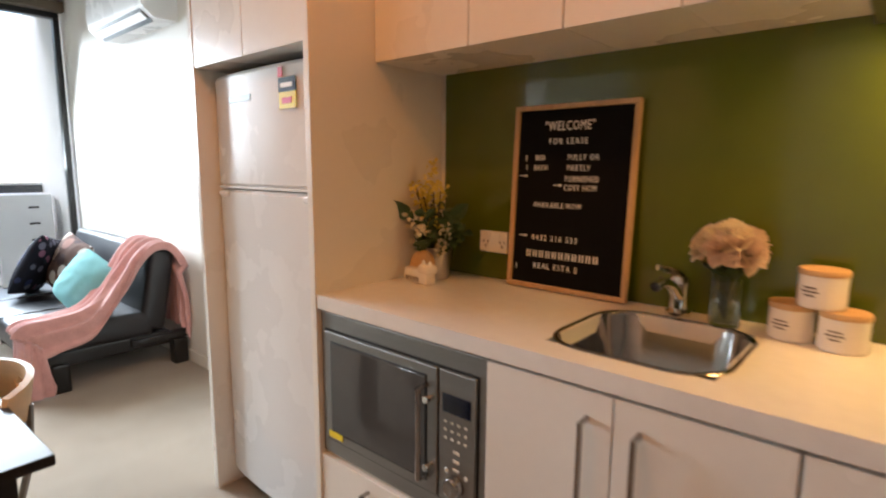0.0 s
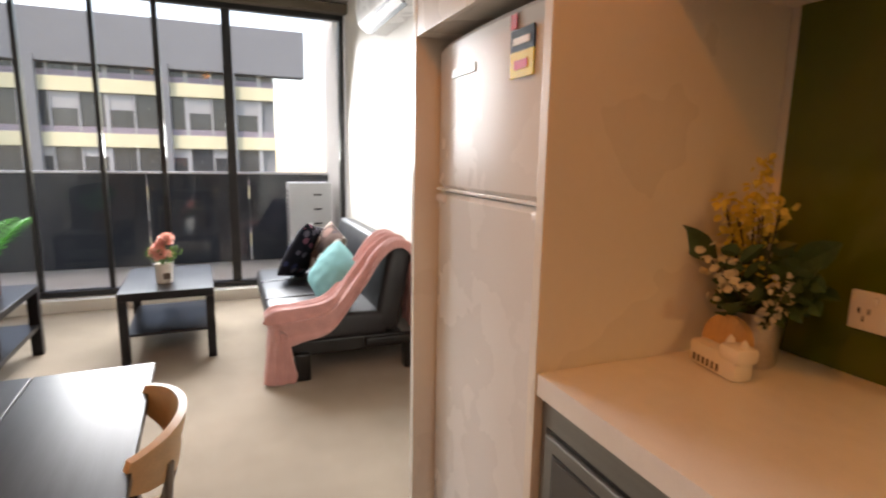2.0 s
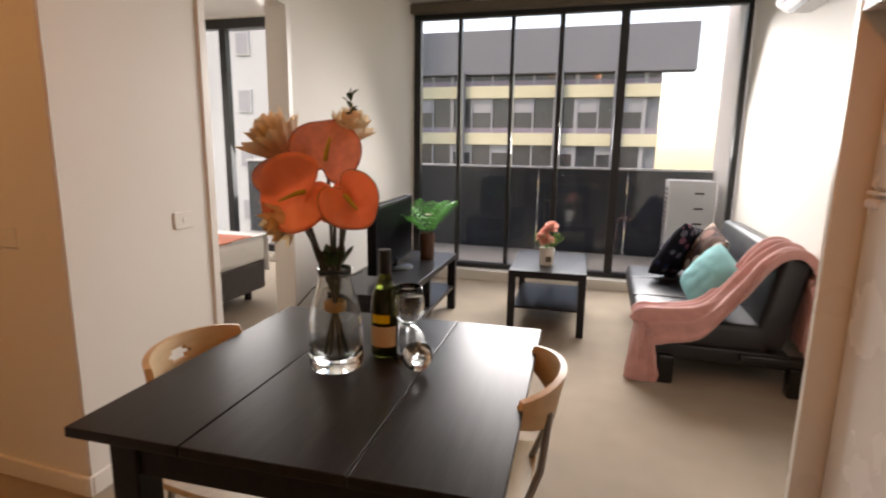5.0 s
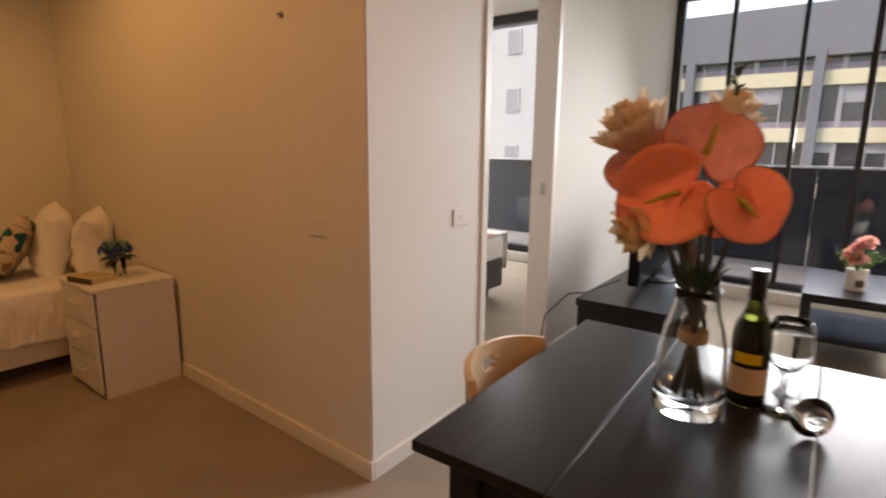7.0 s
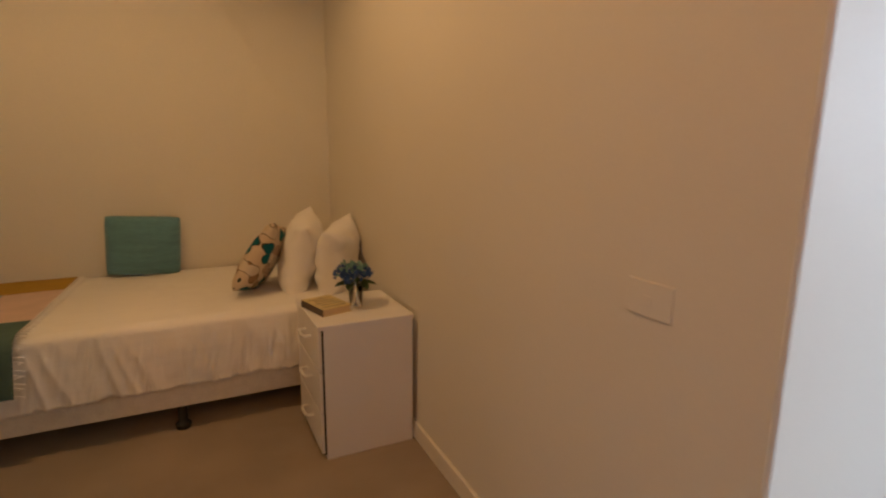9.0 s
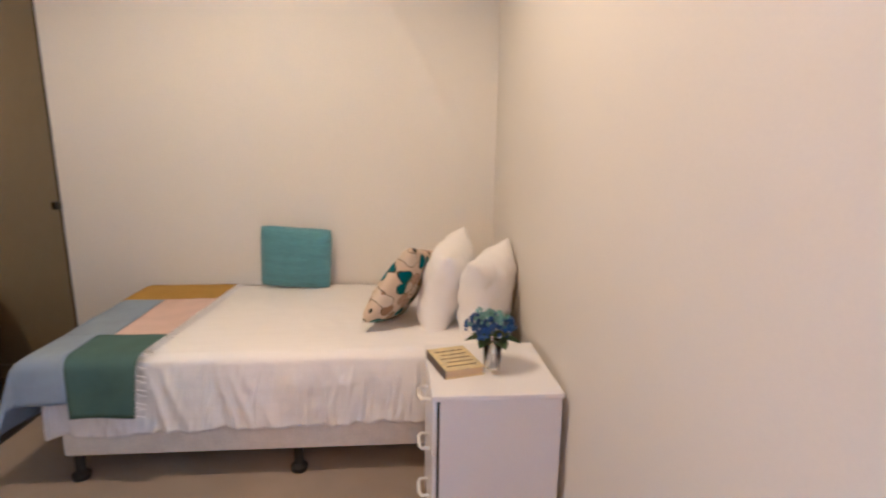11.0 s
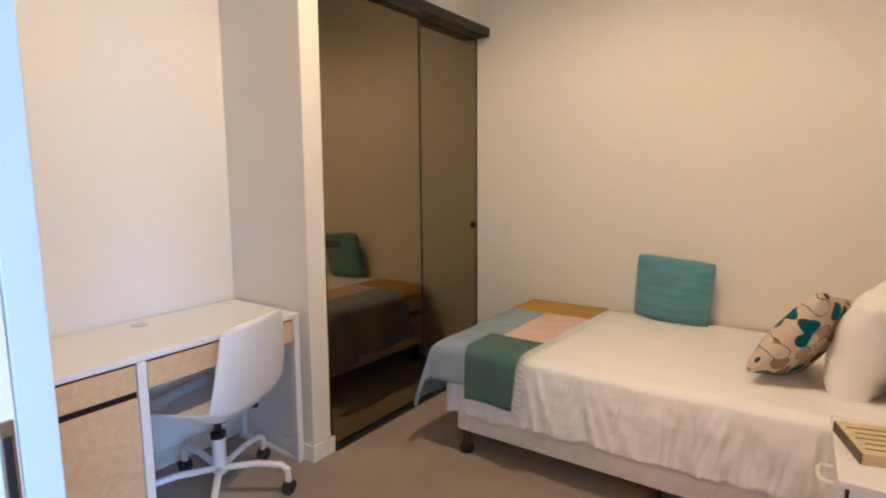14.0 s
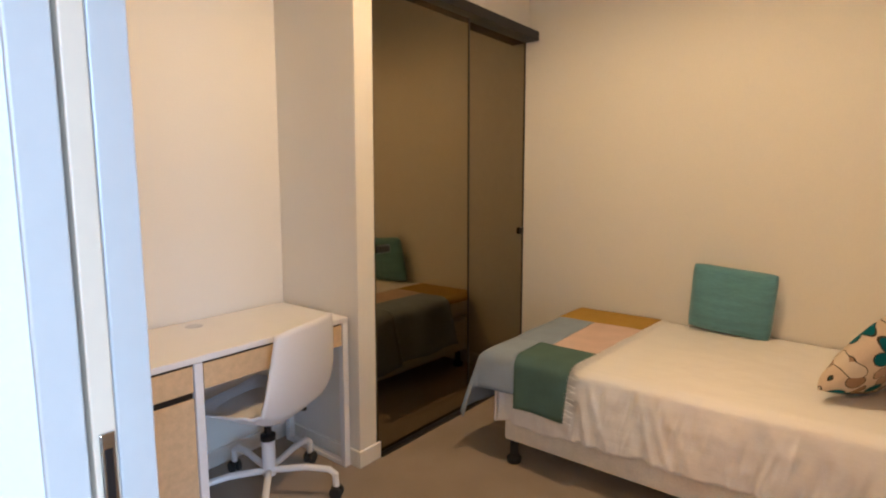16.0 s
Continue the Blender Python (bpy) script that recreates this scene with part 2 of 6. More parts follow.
FARGLASS = material("office_glass", (0.055, 0.06, 0.07), 0.15, vary=0.4, scale=0.7, fine=5, bump=0.0)
FARMULLION = material("pale_mullion", (0.42, 0.41, 0.42), 0.6, vary=0.05, bump=0.0)
TILE = material("balcony_tile", (0.4, 0.39, 0.37), 0.7, vary=0.1, scale=4, fine=60, bump=0.1)
YELLOW = material("yellow_label", (0.78, 0.6, 0.02), 0.5, vary=0.02, bump=0.0)
RED = material("red_label", (0.65, 0.03, 0.05), 0.5, vary=0.02, bump=0.0)
PALEBLUE = material("pale_badge", (0.45, 0.6, 0.66), 0.3, vary=0.03, bump=0.0)
DISPLAY = material("blue_display", (0.004, 0.006, 0.02), 0.1, vary=0.1, bump=0.0)
SPADIX = material("olive_spadix", (0.36, 0.34, 0.05), 0.6, vary=0.2, scale=40, fine=200, bump=0.3)


def let_light_through(m, share):
    """Thin petals and leaves pass some of the light that falls on their far side."""
    nt = m.node_tree
    out, b = nt.nodes["Material Output"], nt.nodes["Principled BSDF"]
    tr, mx = nt.nodes.new("ShaderNodeBsdfTranslucent"), nt.nodes.new("ShaderNodeMixShader")
    nt.links.new(b.inputs["Base Color"].links[0].from_socket, tr.inputs["Color"])
    mx.inputs[0].default_value = share
    nt.links.new(b.outputs[0], mx.inputs[1])
    nt.links.new(tr.outputs[0], mx.inputs[2])
    nt.links.new(mx.outputs[0], out.inputs["Surface"])


for m in (ANTHURIUM, ANTHURIUM_DARK, PROTEA, TANPETAL, ROSE, MAUVE, PEACH, WHITEPETAL, YELLOWPETAL, BLUEPETAL, MINTPETAL, PALM, LEAF):
    let_light_through(m, 0.4)
LAMPGLOW = glow("lamp_glow", (1.0, 0.7, 0.35), 5)


# ---- mesh tools ----
def box(bm, x0, x1, y0, y1, z0, z1, bevel=0.0, seg=2, m=None):
    vs = [bm.verts.new((x, y, z)) for x in (x0, x1) for y in (y0, y1) for z in (z0, z1)]
    fs = [bm.faces.new([vs[i] for i in f]) for f in ((0, 1, 3, 2), (4, 6, 7, 5), (0, 4, 5, 1), (2, 3, 7, 6), (0, 2, 6, 4), (1, 5, 7, 3))]
    geo = vs
    if bevel:
        es = list({e for f in fs for e in f.edges})
        r = bmesh.ops.bevel(bm, geom=es, offset=bevel, segments=seg, affect="EDGES", profile=0.5)
        geo = list({v for f in r["faces"] for v in f.verts} | {v for v in vs if v.is_valid})
    if m is not None:
        bmesh.ops.transform(bm, matrix=m, verts=[v for v in geo if v.is_valid])
    return bm


def bx(*a, **k):
    return box(bmesh.new(), *a, **k)


def lathe(bm, prof, seg=24, at=(0, 0, 0), m=None):
    rings = []
    for r, z in prof:
        if r < 1e-5:
            rings.append([bm.verts.new((at[0], at[1], at[2] + z))])
        else:
            rings.append([bm.verts.new((at[0] + r * math.cos(2 * math.pi * k / seg), at[1] + r * math.sin(2 * math.pi * k / seg), at[2] + z)) for k in range(seg)])
    for a, b in zip(rings, rings[1:]):
        for k in range(seg):
            j = (k + 1) % seg
            f = [a[k % len(a)], a[j % len(a)], b[j % len(b)], b[k % len(b)]]
            f = list(dict.fromkeys(f))
            if len(f) > 2:
                bm.faces.new(f)
    if m is not None:
        bmesh.ops.transform(bm, matrix=m, verts=[v for r in rings for v in r])
    return bm


def tube(bm, pts, r, seg=8, close=True):
    pts = [Vector(p) for p in pts]
    rs = r if isinstance(r, (list, tuple)) else [r] * len(pts)
    rings, side = [], None
    for i, p in enumerate(pts):
        d = (pts[min(i + 1, len(pts) - 1)] - pts[max(i - 1, 0)]).normalized()
        if side is None:
            side = d.orthogonal().normalized()
        side = (side - d * side.dot(d)).normalized()
        up = d.cross(side)
        rings.append([bm.verts.new(p + (side * math.cos(2 * math.pi * k / seg) + up * math.sin(2 * math.pi * k / seg)) * rs[i]) for k in range(seg)])
    for a, b in zip(rings, rings[1:]):
        for k in range(seg):
            bm.faces.new((a[k], a[(k + 1) % seg], b[(k + 1) % seg], b[k]))
    if close:
        bm.faces.new(rings[0][::-1])
        bm.faces.new(rings[-1])
    return bm


def thicken(bm, faces, thick):
    bmesh.ops.recalc_face_normals(bm, faces=faces)
    bm.normal_update()
    rims = [e for e in {e for f in faces for e in f.edges} if len(e.link_faces) == 1]
    twin = {v: bm.verts.new(v.co - v.normal * thick) for v in {v for f in faces for v in f.verts}}
    rims = [(e.verts[0], e.verts[1]) for e in sorted(rims, key=lambda e: e.index)]
    for f in faces:
        bm.faces.new([twin[v] for v in reversed(f.verts)])
    for p, q in rims:
        bm.faces.new((p, q, twin[q], twin[p]))


def sheet(bm, fn, nu, nv, thick=0.0):
    g = [[bm.verts.new(fn(i / nu, j / nv)) for j in range(nv + 1)] for i in range(nu + 1)]
    fs = [bm.faces.new((g[i][j], g[i + 1][j], g[i + 1][j + 1], g[i][j + 1])) for i in range(nu) for j in range(nv)]
    if thick:
        thicken(bm, fs, thick)
    return bm


def cushion_mesh(w, h, t, n=22, seed=0, crease=0.006, pinch=0.06, corner=0.0):
    bm = bmesh.new()
    off = Vector((seed * 3.1, seed * 1.7, 0))
    rows = {}
    for s in (1, -1):
        for i in range(n + 1):
            for j in range(n + 1):
                u, v = 2 * i / n - 1, 2 * j / n - 1
                edge = i in (0, n) or j in (0, n)
                if s < 0 and edge:
                    rows[s, i, j] = rows[1, i, j]
                    continue
                fill = ((1 - abs(u) ** 2.6) * (1 - abs(v) ** 2.6)) ** 0.5
                pin = 1 - pinch * (1 - abs(u) ** 2) * abs(v) ** 3
                pin2 = 1 - pinch * (1 - abs(v) ** 2) * abs(u) ** 3
                d = noise.noise(Vector((u * 3, v * 3, s)) + off) * crease * (1 + 2 * abs(u * v)) + 0.5 * crease * (0.4 - abs(noise.noise(Vector((u * 6 + v * 2, v * 5, s)) + off)))
                tuck = 1 - corner * (u * v) ** 6
                rows[s, i, j] = bm.verts.new((u * w / 2 * pin2 * tuck, s * (t / 2 * fill + d * fill), v * h / 2 * pin * tuck))
    for s in (1, -1):
        for i in range(n):
            for j in range(n):
                f = [rows[s, i, j], rows[s, i + 1, j], rows[s, i + 1, j + 1], rows[s, i, j + 1]]
                bm.faces.new(f if s < 0 else f[::-1])
    return bm


def finish(bm, name, mat, smooth=False):
    bmesh.ops.recalc_face_normals(bm, faces=bm.faces)
    me = bpy.data.meshes.new(name)
    bm.to_mesh(me)
    bm.free()
    if isinstance(mat, (list, tuple)):
        for q in mat:
            me.materials.append(q)
    else:
        me.materials.append(mat)
    if smooth:
        for p in me.polygons:
            p.use_smooth = True
        if smooth != "all":
            me.set_sharp_from_angle(angle=radians(35))
    return me


def part(name, bm, mat, parent, label="", smooth=False, m=None):
    ob = new(name, finish(bm, name, mat, smooth))
    ob.parent = parent
    if m is not None:
        ob.matrix_basis = m
    return tagged(ob, label)


def thing(name, label, category, m=None, group="", kind=""):
    ob = new(name)
    ob.empty_display_size = 0.05
    if m is not None:
        ob.matrix_basis = m
    return tagged(ob, label, category, group, kind)


def solid(name, bm, mat, label, category, m=None, group="", kind="", smooth=False):
    ob = new(name, finish(bm, name, mat, smooth))
    if m is not None:
        ob.matrix_basis = m
    return tagged(ob, label, category, group, kind)


def structure(name, bm, mat, label="", category="", smooth=False, m=None):
    return solid(name, bm, mat, label, category, m, "", "structure", smooth)


def writing(name, text, size, m, parent, mat, align="LEFT", extrude=0.001, space=1.0):
    cu = bpy.data.curves.new(name, "FONT")
    cu.body, cu.size, cu.extrude, cu.align_x, cu.resolution_u = text, size, extrude, align, 2
    cu.space_character = space
    tmp = bpy.data.objects.new(name + "_text", cu)
    scene.collection.objects.link(tmp)
    me = bpy.data.meshes.new_from_object(tmp.evaluated_get(bpy.context.evaluated_depsgraph_get()))
    bpy.data.objects.remove(tmp)
    me.materials.clear()
    me.materials.append(mat)
    ob = new(name, me)
    ob.parent = parent
    ob.matrix_basis = m
    return ob


# ---- the rooms ----
FLOOR_TOP, TOP = 0.0, 2.62
KY, LY = 1.885, 1.92          # kitchen and living side walls
WX = -5.2                     # window wall
CX, CY = -1.35, -0.92         # free corner between hall, living room and bedroom
BY = -3.86                    # wall behind the bed
structure("floor", bx(-5.1, 2.3, -4.1, 2.1, -0.12, 0.0), CARPET, "beige cut-pile carpet running through all rooms", "carpet")
structure("ceiling", bx(-5.35, 2.5, -4.1, 2.15, TOP, TOP + 0.15), CEIL, "plain white painted ceiling", "ceiling")
structure("wall_kitchen", bx(-1.61, 2.4, KY, KY + 0.15, 0, TOP), WALL, "cream painted wall behind the kitchen units", "wall")
structure("wall_living", bx(-5.2, -1.61, LY, LY + 0.15, 0, TOP), WALL, "cream painted wall behind the sofa", "wall")
# never in view: closes the room, its dark colour added to soak up bounced daylight
structure("wall_east", bx(2.3, 2.45, -1.0, KY, 0, TOP), material("bounce_cutting_taupe", (0.3, 0.24, 0.18), 0.7, vary=0.03, scale=2, fine=120, bump=0.03), "unseen closing wall, painted dark taupe to cut daylight bounce", "wall")
structure("wall_bed", bx(-1.5, 1.7, BY - 0.15, BY, 0, TOP), WALL, "cream painted wall behind the bed", "wall")

# living side wall with the doorway, a little out of square
SL = math.degrees(math.atan2(0.13, 3.85))
WL = pose(CX, CY, 0, 0, 0, 180 + SL)     # local x runs along the wall to the window, local y into the bedroom behind
D0, D1, DH = 0.765, 1.475, 2.06


def wall_with_door():
    bm = bmesh.new()
    box(bm, D1, 3.86, 0, 0.11, 0, TOP)
    box(bm, D0, D1, 0, 0.11, DH, TOP)
    return bm


BEDX = CX - 0.05              # the bedside wall runs slightly out of square


def corner_wall():
    bm = bmesh.new()
    plan = [(CX, CY), (WL @ Vector((D0, 0, 0)))[:2], (WL @ Vector((D0, 0.11, 0)))[:2], (CX - 0.122, CY - 0.115), (BEDX - 0.12, BY - 0.1), (BEDX, BY - 0.1)]
    lo = [bm.verts.new((x, y, 0)) for x, y in plan]
    hi = [bm.verts.new((x, y, TOP)) for x, y in plan]
    for k in range(len(plan)):
        j = (k + 1) % len(plan)
        bm.faces.new((lo[k], lo[j], hi[j], hi[k]))
    bm.faces.new(lo)
    bm.faces.new(hi)
    edge = [e for e in bm.edges if set(e.verts) == {lo[0], hi[0]}]
    bmesh.ops.bevel(bm, geom=edge, offset=0.006, segments=3, affect="EDGES")
    return bm


structure("wall_corner", corner_wall(), WALL, "cream painted wall with a free corner beside the bed", "wall")
structure("wall_hall", wall_with_door(), WALL, "cream painted wall with a doorway to the second bedroom", "wall", m=WL)


def door_jamb():
    bm = bmesh.new()
    for x0, x1 in ((D0 - 0.035, D0 + 0.012), (D1 - 0.012, D1 + 0.035)):
        box(bm, x0, x1, -0.012, 0.122, 0, DH + 0.035, bevel=0.003)
    box(bm, D0 + 0.012, D1 - 0.012, -0.012, 0.122, DH - 0.012, DH + 0.035, bevel=0.003)
    return bm


jamb = structure("door_1", door_jamb(), TRIM, "cream painted door frame, doorway open", "door frame", m=WL)
part("strike_plate", bx(D1 - 0.0145, D1 - 0.0115, 0.03, 0.055, 0.98, 1.05), STEEL, jamb, "small steel strike plate")

# walls of the second bedroom
structure("wall_second_bedroom", bx(-5.2, CX - 0.12, -3.75, -3.6, 0, TOP), WALL, "plain wall of the second bedroom", "wall")


def skirting(name, x0, y0, x1, y1, h=0.075, t=0.014):
    d = math.hypot(x1 - x0, y1 - y0)
    bm = bmesh.new()
    box(bm, 0, d, 0, t, 0, h, bevel=0.003)
    return structure(name, bm, TRIM, "low cream painted skirting board", "skirting", m=pose(x0, y0, 0.0, 0, 0, math.degrees(math.atan2(y1 - y0, x1 - x0))))


skirting("baseboard_corner", BEDX, BY, CX, CY + 0.012, t=-0.014)
structure("baseboard_corner_return", bx(-0.002, 0.016, -0.016, 0.075, 0, 0.072, bevel=0.004), TRIM, "short skirting return at the free corner", "skirting", m=pose(CX, CY + 0.0, 0, 0, 0, 0) @ pose(0.0, -0.075, 0))
bm = bx(0.0, D0 - 0.036, -0.014, 0, 0, 0.075, bevel=0.003)
structure("baseboard_hall", bm, TRIM, "low cream painted skirting board", "skirting", m=WL)
bm = bx(D1 + 0.036, 3.62, -0.014, 0, 0, 0.075, bevel=0.003)
structure("baseboard_tv", bm, TRIM, "low cream painted skirting board", "skirting", m=WL)
structure("baseboard_living", bx(-5.02, -1.62, LY - 0.014, LY, 0, 0.075, bevel=0.003), TRIM, "low cream painted skirting board", "skirting")
structure("baseboard_bed", bx(CX + 0.015, 0.84, BY, BY + 0.014, 0, 0.075, bevel=0.003), TRIM, "low cream painted skirting board", "skirting")

# ---- window wall, balcony and the street ----
W0, W1, WB, WT = -1.04, 1.90, 0.10, 2.53
bm = bmesh.new()
box(bm, WX - 0.12, WX + 0.14, W0 - 0.1, LY, 0, WB - 0.004)
box(bm, WX - 0.12, WX + 0.02, W0 - 0.1, LY, WT, TOP)
structure("wall_window", bm, TRIM, "low painted upstand and head round the balcony window", "wall")
structure("pelmet", bx(WX + 0.03, WX + 0.13, W0, LY - 0.005, 2.52, 2.60, bevel=0.006), material("brown_blind", (0.10, 0.075, 0.05), 0.7, vary=0.1), "rolled brown blind at the head of the window", "blind")
win = thing("window_1", "black aluminium sliding balcony window with clear panes", "window", kind="structure")
part("head_rail", bx(WX - 0.06, WX + 0.015, W0, W1, WT - 0.05, WT - 0.002, bevel=0.003), BLACKFRAME, win)
part("sill_rail", bx(WX - 0.06, WX + 0.03, W0, W1, WB, WB + 0.045, bevel=0.003), BLACKFRAME, win)
for y, w, dx in ((W0 + 0.035, 0.07, 0), (-0.585, 0.035, -0.02), (-0.08, 0.035, -0.02), (0.368, 0.045, 0.0), (0.905, 0.075, 0.0), (W1 - 0.022, 0.044, 0)):
    part("mullion", bx(WX - 0.055 + dx, WX + 0.012 + dx, y - w / 2, y + w / 2, WB + 0.045, WT - 0.05, bevel=0.003), BLACKFRAME, win)
for y0, y1 in ((W0 + 0.05, -0.588), (-0.582, -0.083), (-0.077, 0.366), (0.371, 0.902), (0.909, W1 - 0.02)):
    g = part("pane", bx(WX - 0.032, WX - 0.026, y0, y1, WB + 0.045, WT - 0.05), PANE, win)
    g.visible_shadow = False
handle = part("handle", bx(WX + 0.013, WX + 0.04, 0.362, 0.374, 0.92, 1.12, bevel=0.004), BLACKFRAME, win)

structure("wall_between_windows", bx(WX - 0.12, WX + 0.02, -2.05, W0, 0, TOP), WALL, "short wall between the two windows", "wall")
win2 = thing("window_2", "black framed bedroom window with a clear pane", "window", kind="structure")
for y0, y1, z0, z1 in ((-3.6, -2.05, 2.50, 2.60), (-3.6, -2.05, 0.10, 0.17), (-3.28, -3.20, 0.17, 2.50), (-2.25, -2.153, 0.17, 2.50), (-2.15, -2.05, 0.17, 2.50)):
    part("window_frame", bx(WX - 0.06, WX + 0.02, y0, y1, z0, z1, bevel=0.003), BLACKFRAME, win2)
g = part("pane", bx(WX - 0.03, WX - 0.024, -3.6, -2.25, 0.17, 2.50), PANE, win2)
g.visible_shadow = False
part("handle", bx(WX + 0.02, WX + 0.045, -2.235, -2.215, 0.95, 1.12, bevel=0.004), BLACKFRAME, win2)
structure("wall_under_window", bx(WX - 0.12, WX + 0.06, -3.6, -2.05, 0, 0.096), TRIM, "low painted upstand under the bedroom window", "wall")
structure("wall_over_window", bx(WX - 0.12, WX + 0.02, -3.6, -2.05, 2.602, TOP), WALL, "wall above the bedroom window", "wall")

structure("balcony_floor", bx(-7.0, WX - 0.12, -4.2, 2.4, -0.1, 0.02), TILE, "grey tiled balcony floor", "balcony")
bal = thing("balustrade", "dark clad balcony balustrade with a pale metal cap", "balustrade", kind="structure")
for k in range(6):
    part("panel", bx(-6.86, -6.82, -4.2 + k * 1.06, -4.2 + k * 1.06 + 1.05, 0.02, 1.05, bevel=0.003), BALUSTRADE, bal)
part("cap", bx(-6.9, -6.78, -4.2, 2.16, 1.052, 1.075, bevel=0.004), WHITEMETAL, bal, "pale metal capping rail")
structure("balcony_wall", bx(-6.95, WX - 0.122, 2.02, 2.2, 0.02, 3.2), CONCRETE, "white rendered balcony side wall", "wall")
structure("balcony_soffit", bx(-6.4, WX - 0.122, -4.2, 2.4, 2.75, 2.95), CONCRETE, "white balcony soffit", "ceiling")

unit = thing("condenser_unit", "white outdoor air conditioner on the balcony", "air conditioner", pose(-6.3, 1.68, 0.02))
part("body", bx(-0.16, 0.16, -0.20, 0.26, 0.06, 0.96, bevel=0.012), WHITEMETAL, unit)
for k in range(14):
    part("louvre", bx(-0.13, 0.13, -0.205, -0.199, 0.2 + k * 0.05, 0.23 + k * 0.05), BLACK, unit)
for z in (0.5, 0.66, 0.82):
    part("side_handle", bx(0.161, 0.168, 0.06, 0.15, z, z + 0.02, bevel=0.003), BLACK, unit)
for y in (-0.15, 0.18):
    part("foot", bx(-0.18, 0.18, y, y + 0.05, 0.0, 0.06, bevel=0.004), RUBBER, unit)

# the office block across the street
FX = -34.0
block = thing("office_building", "long office building with cream bands and ribbon windows", "building", pose(FX, 0, 0))
y0, y1 = -12.5, 3.7
for k in range(-3, 3):
    z = 1.55 + k * 2.82
    part("band", bx(-0.1, 0.25, y0, y1, z, z + 0.72, bevel=0.02), CREAMBAND, block, "cream concrete band")
    part("spandrel", bx(-0.1, 0.08, y0, y1, z + 0.72, z + 1.05), PURPLEPANEL, block, "dull mauve spandrel")
    for i in range(int((y1 - y0) / 1.28)):
        ya = y0 + i * 1.28
        part("window", bx(-0.2, -0.02 - 0.02 * (i % 2), ya, ya + 1.275, z - 1.8, z), FARGLASS, block)
        if (i * 7 + k * 3) % 5 < 2:
            part("blind", bx(-0.019, -0.012, ya + 0.06, ya + 1.2, z - 0.5 - 0.35 * ((i * 3 + k) % 3), z - 0.02), FARMULLION, block, "half-lowered blind")
    bm = bmesh.new()
    for i in range(int((y1 - y0) / 1.28) + 1):
        w = 0.09 if i % 3 else 0.22
        box(bm, 0.0, 0.1, y0 + i * 1.28 - w / 2, y0 + i * 1.28 + w / 2, z - 2.1, z)
    for i in range(int((y1 - y0) / 0.64)):
        box(bm, 0.0, 0.04, y0 + i * 0.64, y0 + i * 0.64 + 0.035, z - 0.75, z - 0.70)
    part("mullion", bm, FARMULLION, block, "pale window mullions")
part("core", bx(-8, -0.21, y0, y1, -12, 8.0), GREYBAND, block)
part("fascia", bx(-0.5, 0.6, y0 - 1, y1 + 1.7, 5.75, 8.3, bevel=0.03), GREYBAND, block, "deep grey roof fascia")
for yy in (-8.2, -2.2, 1.1):
    part("column", bx(0.3, 0.75, yy, yy + 0.45, -12, 6.05, bevel=0.02), GREYBAND, block, "slender grey column")
white = thing("apartment_building", "pale rendered apartment building with few small windows", "building", pose(-27, 0, 0))
part("wall", bx(-9, 0, -34, -13.2, -12, 22), CONCRETE, white)
for i in range(6):
    for k in range(7):
        ya, za = -32.6 + i * 3.3, -6.2 + k * 3.1
        w = part("window", bx(0.01, 0.09, ya, ya + 0.9, za, za + 1.3, bevel=0.01), CONCRETE, white)
        part("pane", bx(0.085, 0.1, ya + 0.07, ya + 0.83, za + 0.07, za + 1.23), FARMULLION, w)
structure("ground", bx(-400, -7.0, -300, 300, -12.3, -12.0), material("asphalt", (0.06, 0.06, 0.06), 0.9, vary=0.15, scale=0.5, fine=6), "street far below", "street")

# ---- kitchen ----
def handle_bar(parent, x, y, z0, z1, vertical=True, length=0.16):
    bm = bmesh.new()
    if vertical:
        tube(bm, [(x, y, z0), (x, y - 0.03, z0), (x, y - 0.03, z1), (x, y, z1)], 0.006, 6)
    else:
        tube(bm, [(x, y, z0), (x, y - 0.03, z0), (x + length, y - 0.03, z0), (x + length, y, z0)], 0.006, 6)
    return part("handle", bm, STEEL, parent, "brushed steel bar handle", True)


KF, CT = 1.343, 0.9
# worktop with a cut-out for the sink
SX0, SX1, SY0, SY1 = -0.165, 0.168, 1.425, 1.765
top = thing("worktop", "white engineered stone kitchen worktop", "worktop")
for a in ((-0.86, SX0 + 0.0, KF, KY - 0.008), (SX1 - 0.0, 1.75, KF, KY - 0.008), (SX0, SX1, KF, SY0), (SX0, SX1, SY1, KY - 0.008)):
    part("slab", bx(a[0], a[1], a[2], a[3], CT - 0.04, CT), STONE, top)


def rounded_loop(x0, x1, y0, y1, r, n=8):
    pts = []
    for cx, cy, a0 in ((x1 - r, y1 - r, 0), (x0 + r, y1 - r, 90), (x0 + r, y0 + r, 180), (x1 - r, y0 + r, 270)):
        for k in range(n + 1):
            a = radians(a0 + 90 * k / n)
            pts.append((cx + r * math.cos(a), cy + r * math.sin(a)))
    return pts


def bowl(bm, rows):
    loops = []
    for (x0, x1, y0, y1, r, z) in rows:
        loops.append([bm.verts.new((x, y, z)) for x, y in rounded_loop(x0, x1, y0, y1, r)])
    n = len(loops[0])
    for a, b in zip(loops, loops[1:]):
        for k in range(n):
            bm.faces.new((a[k], a[(k + 1) % n], b[(k + 1) % n], b[k]))
    bm.faces.new(loops[-1])
    return bm


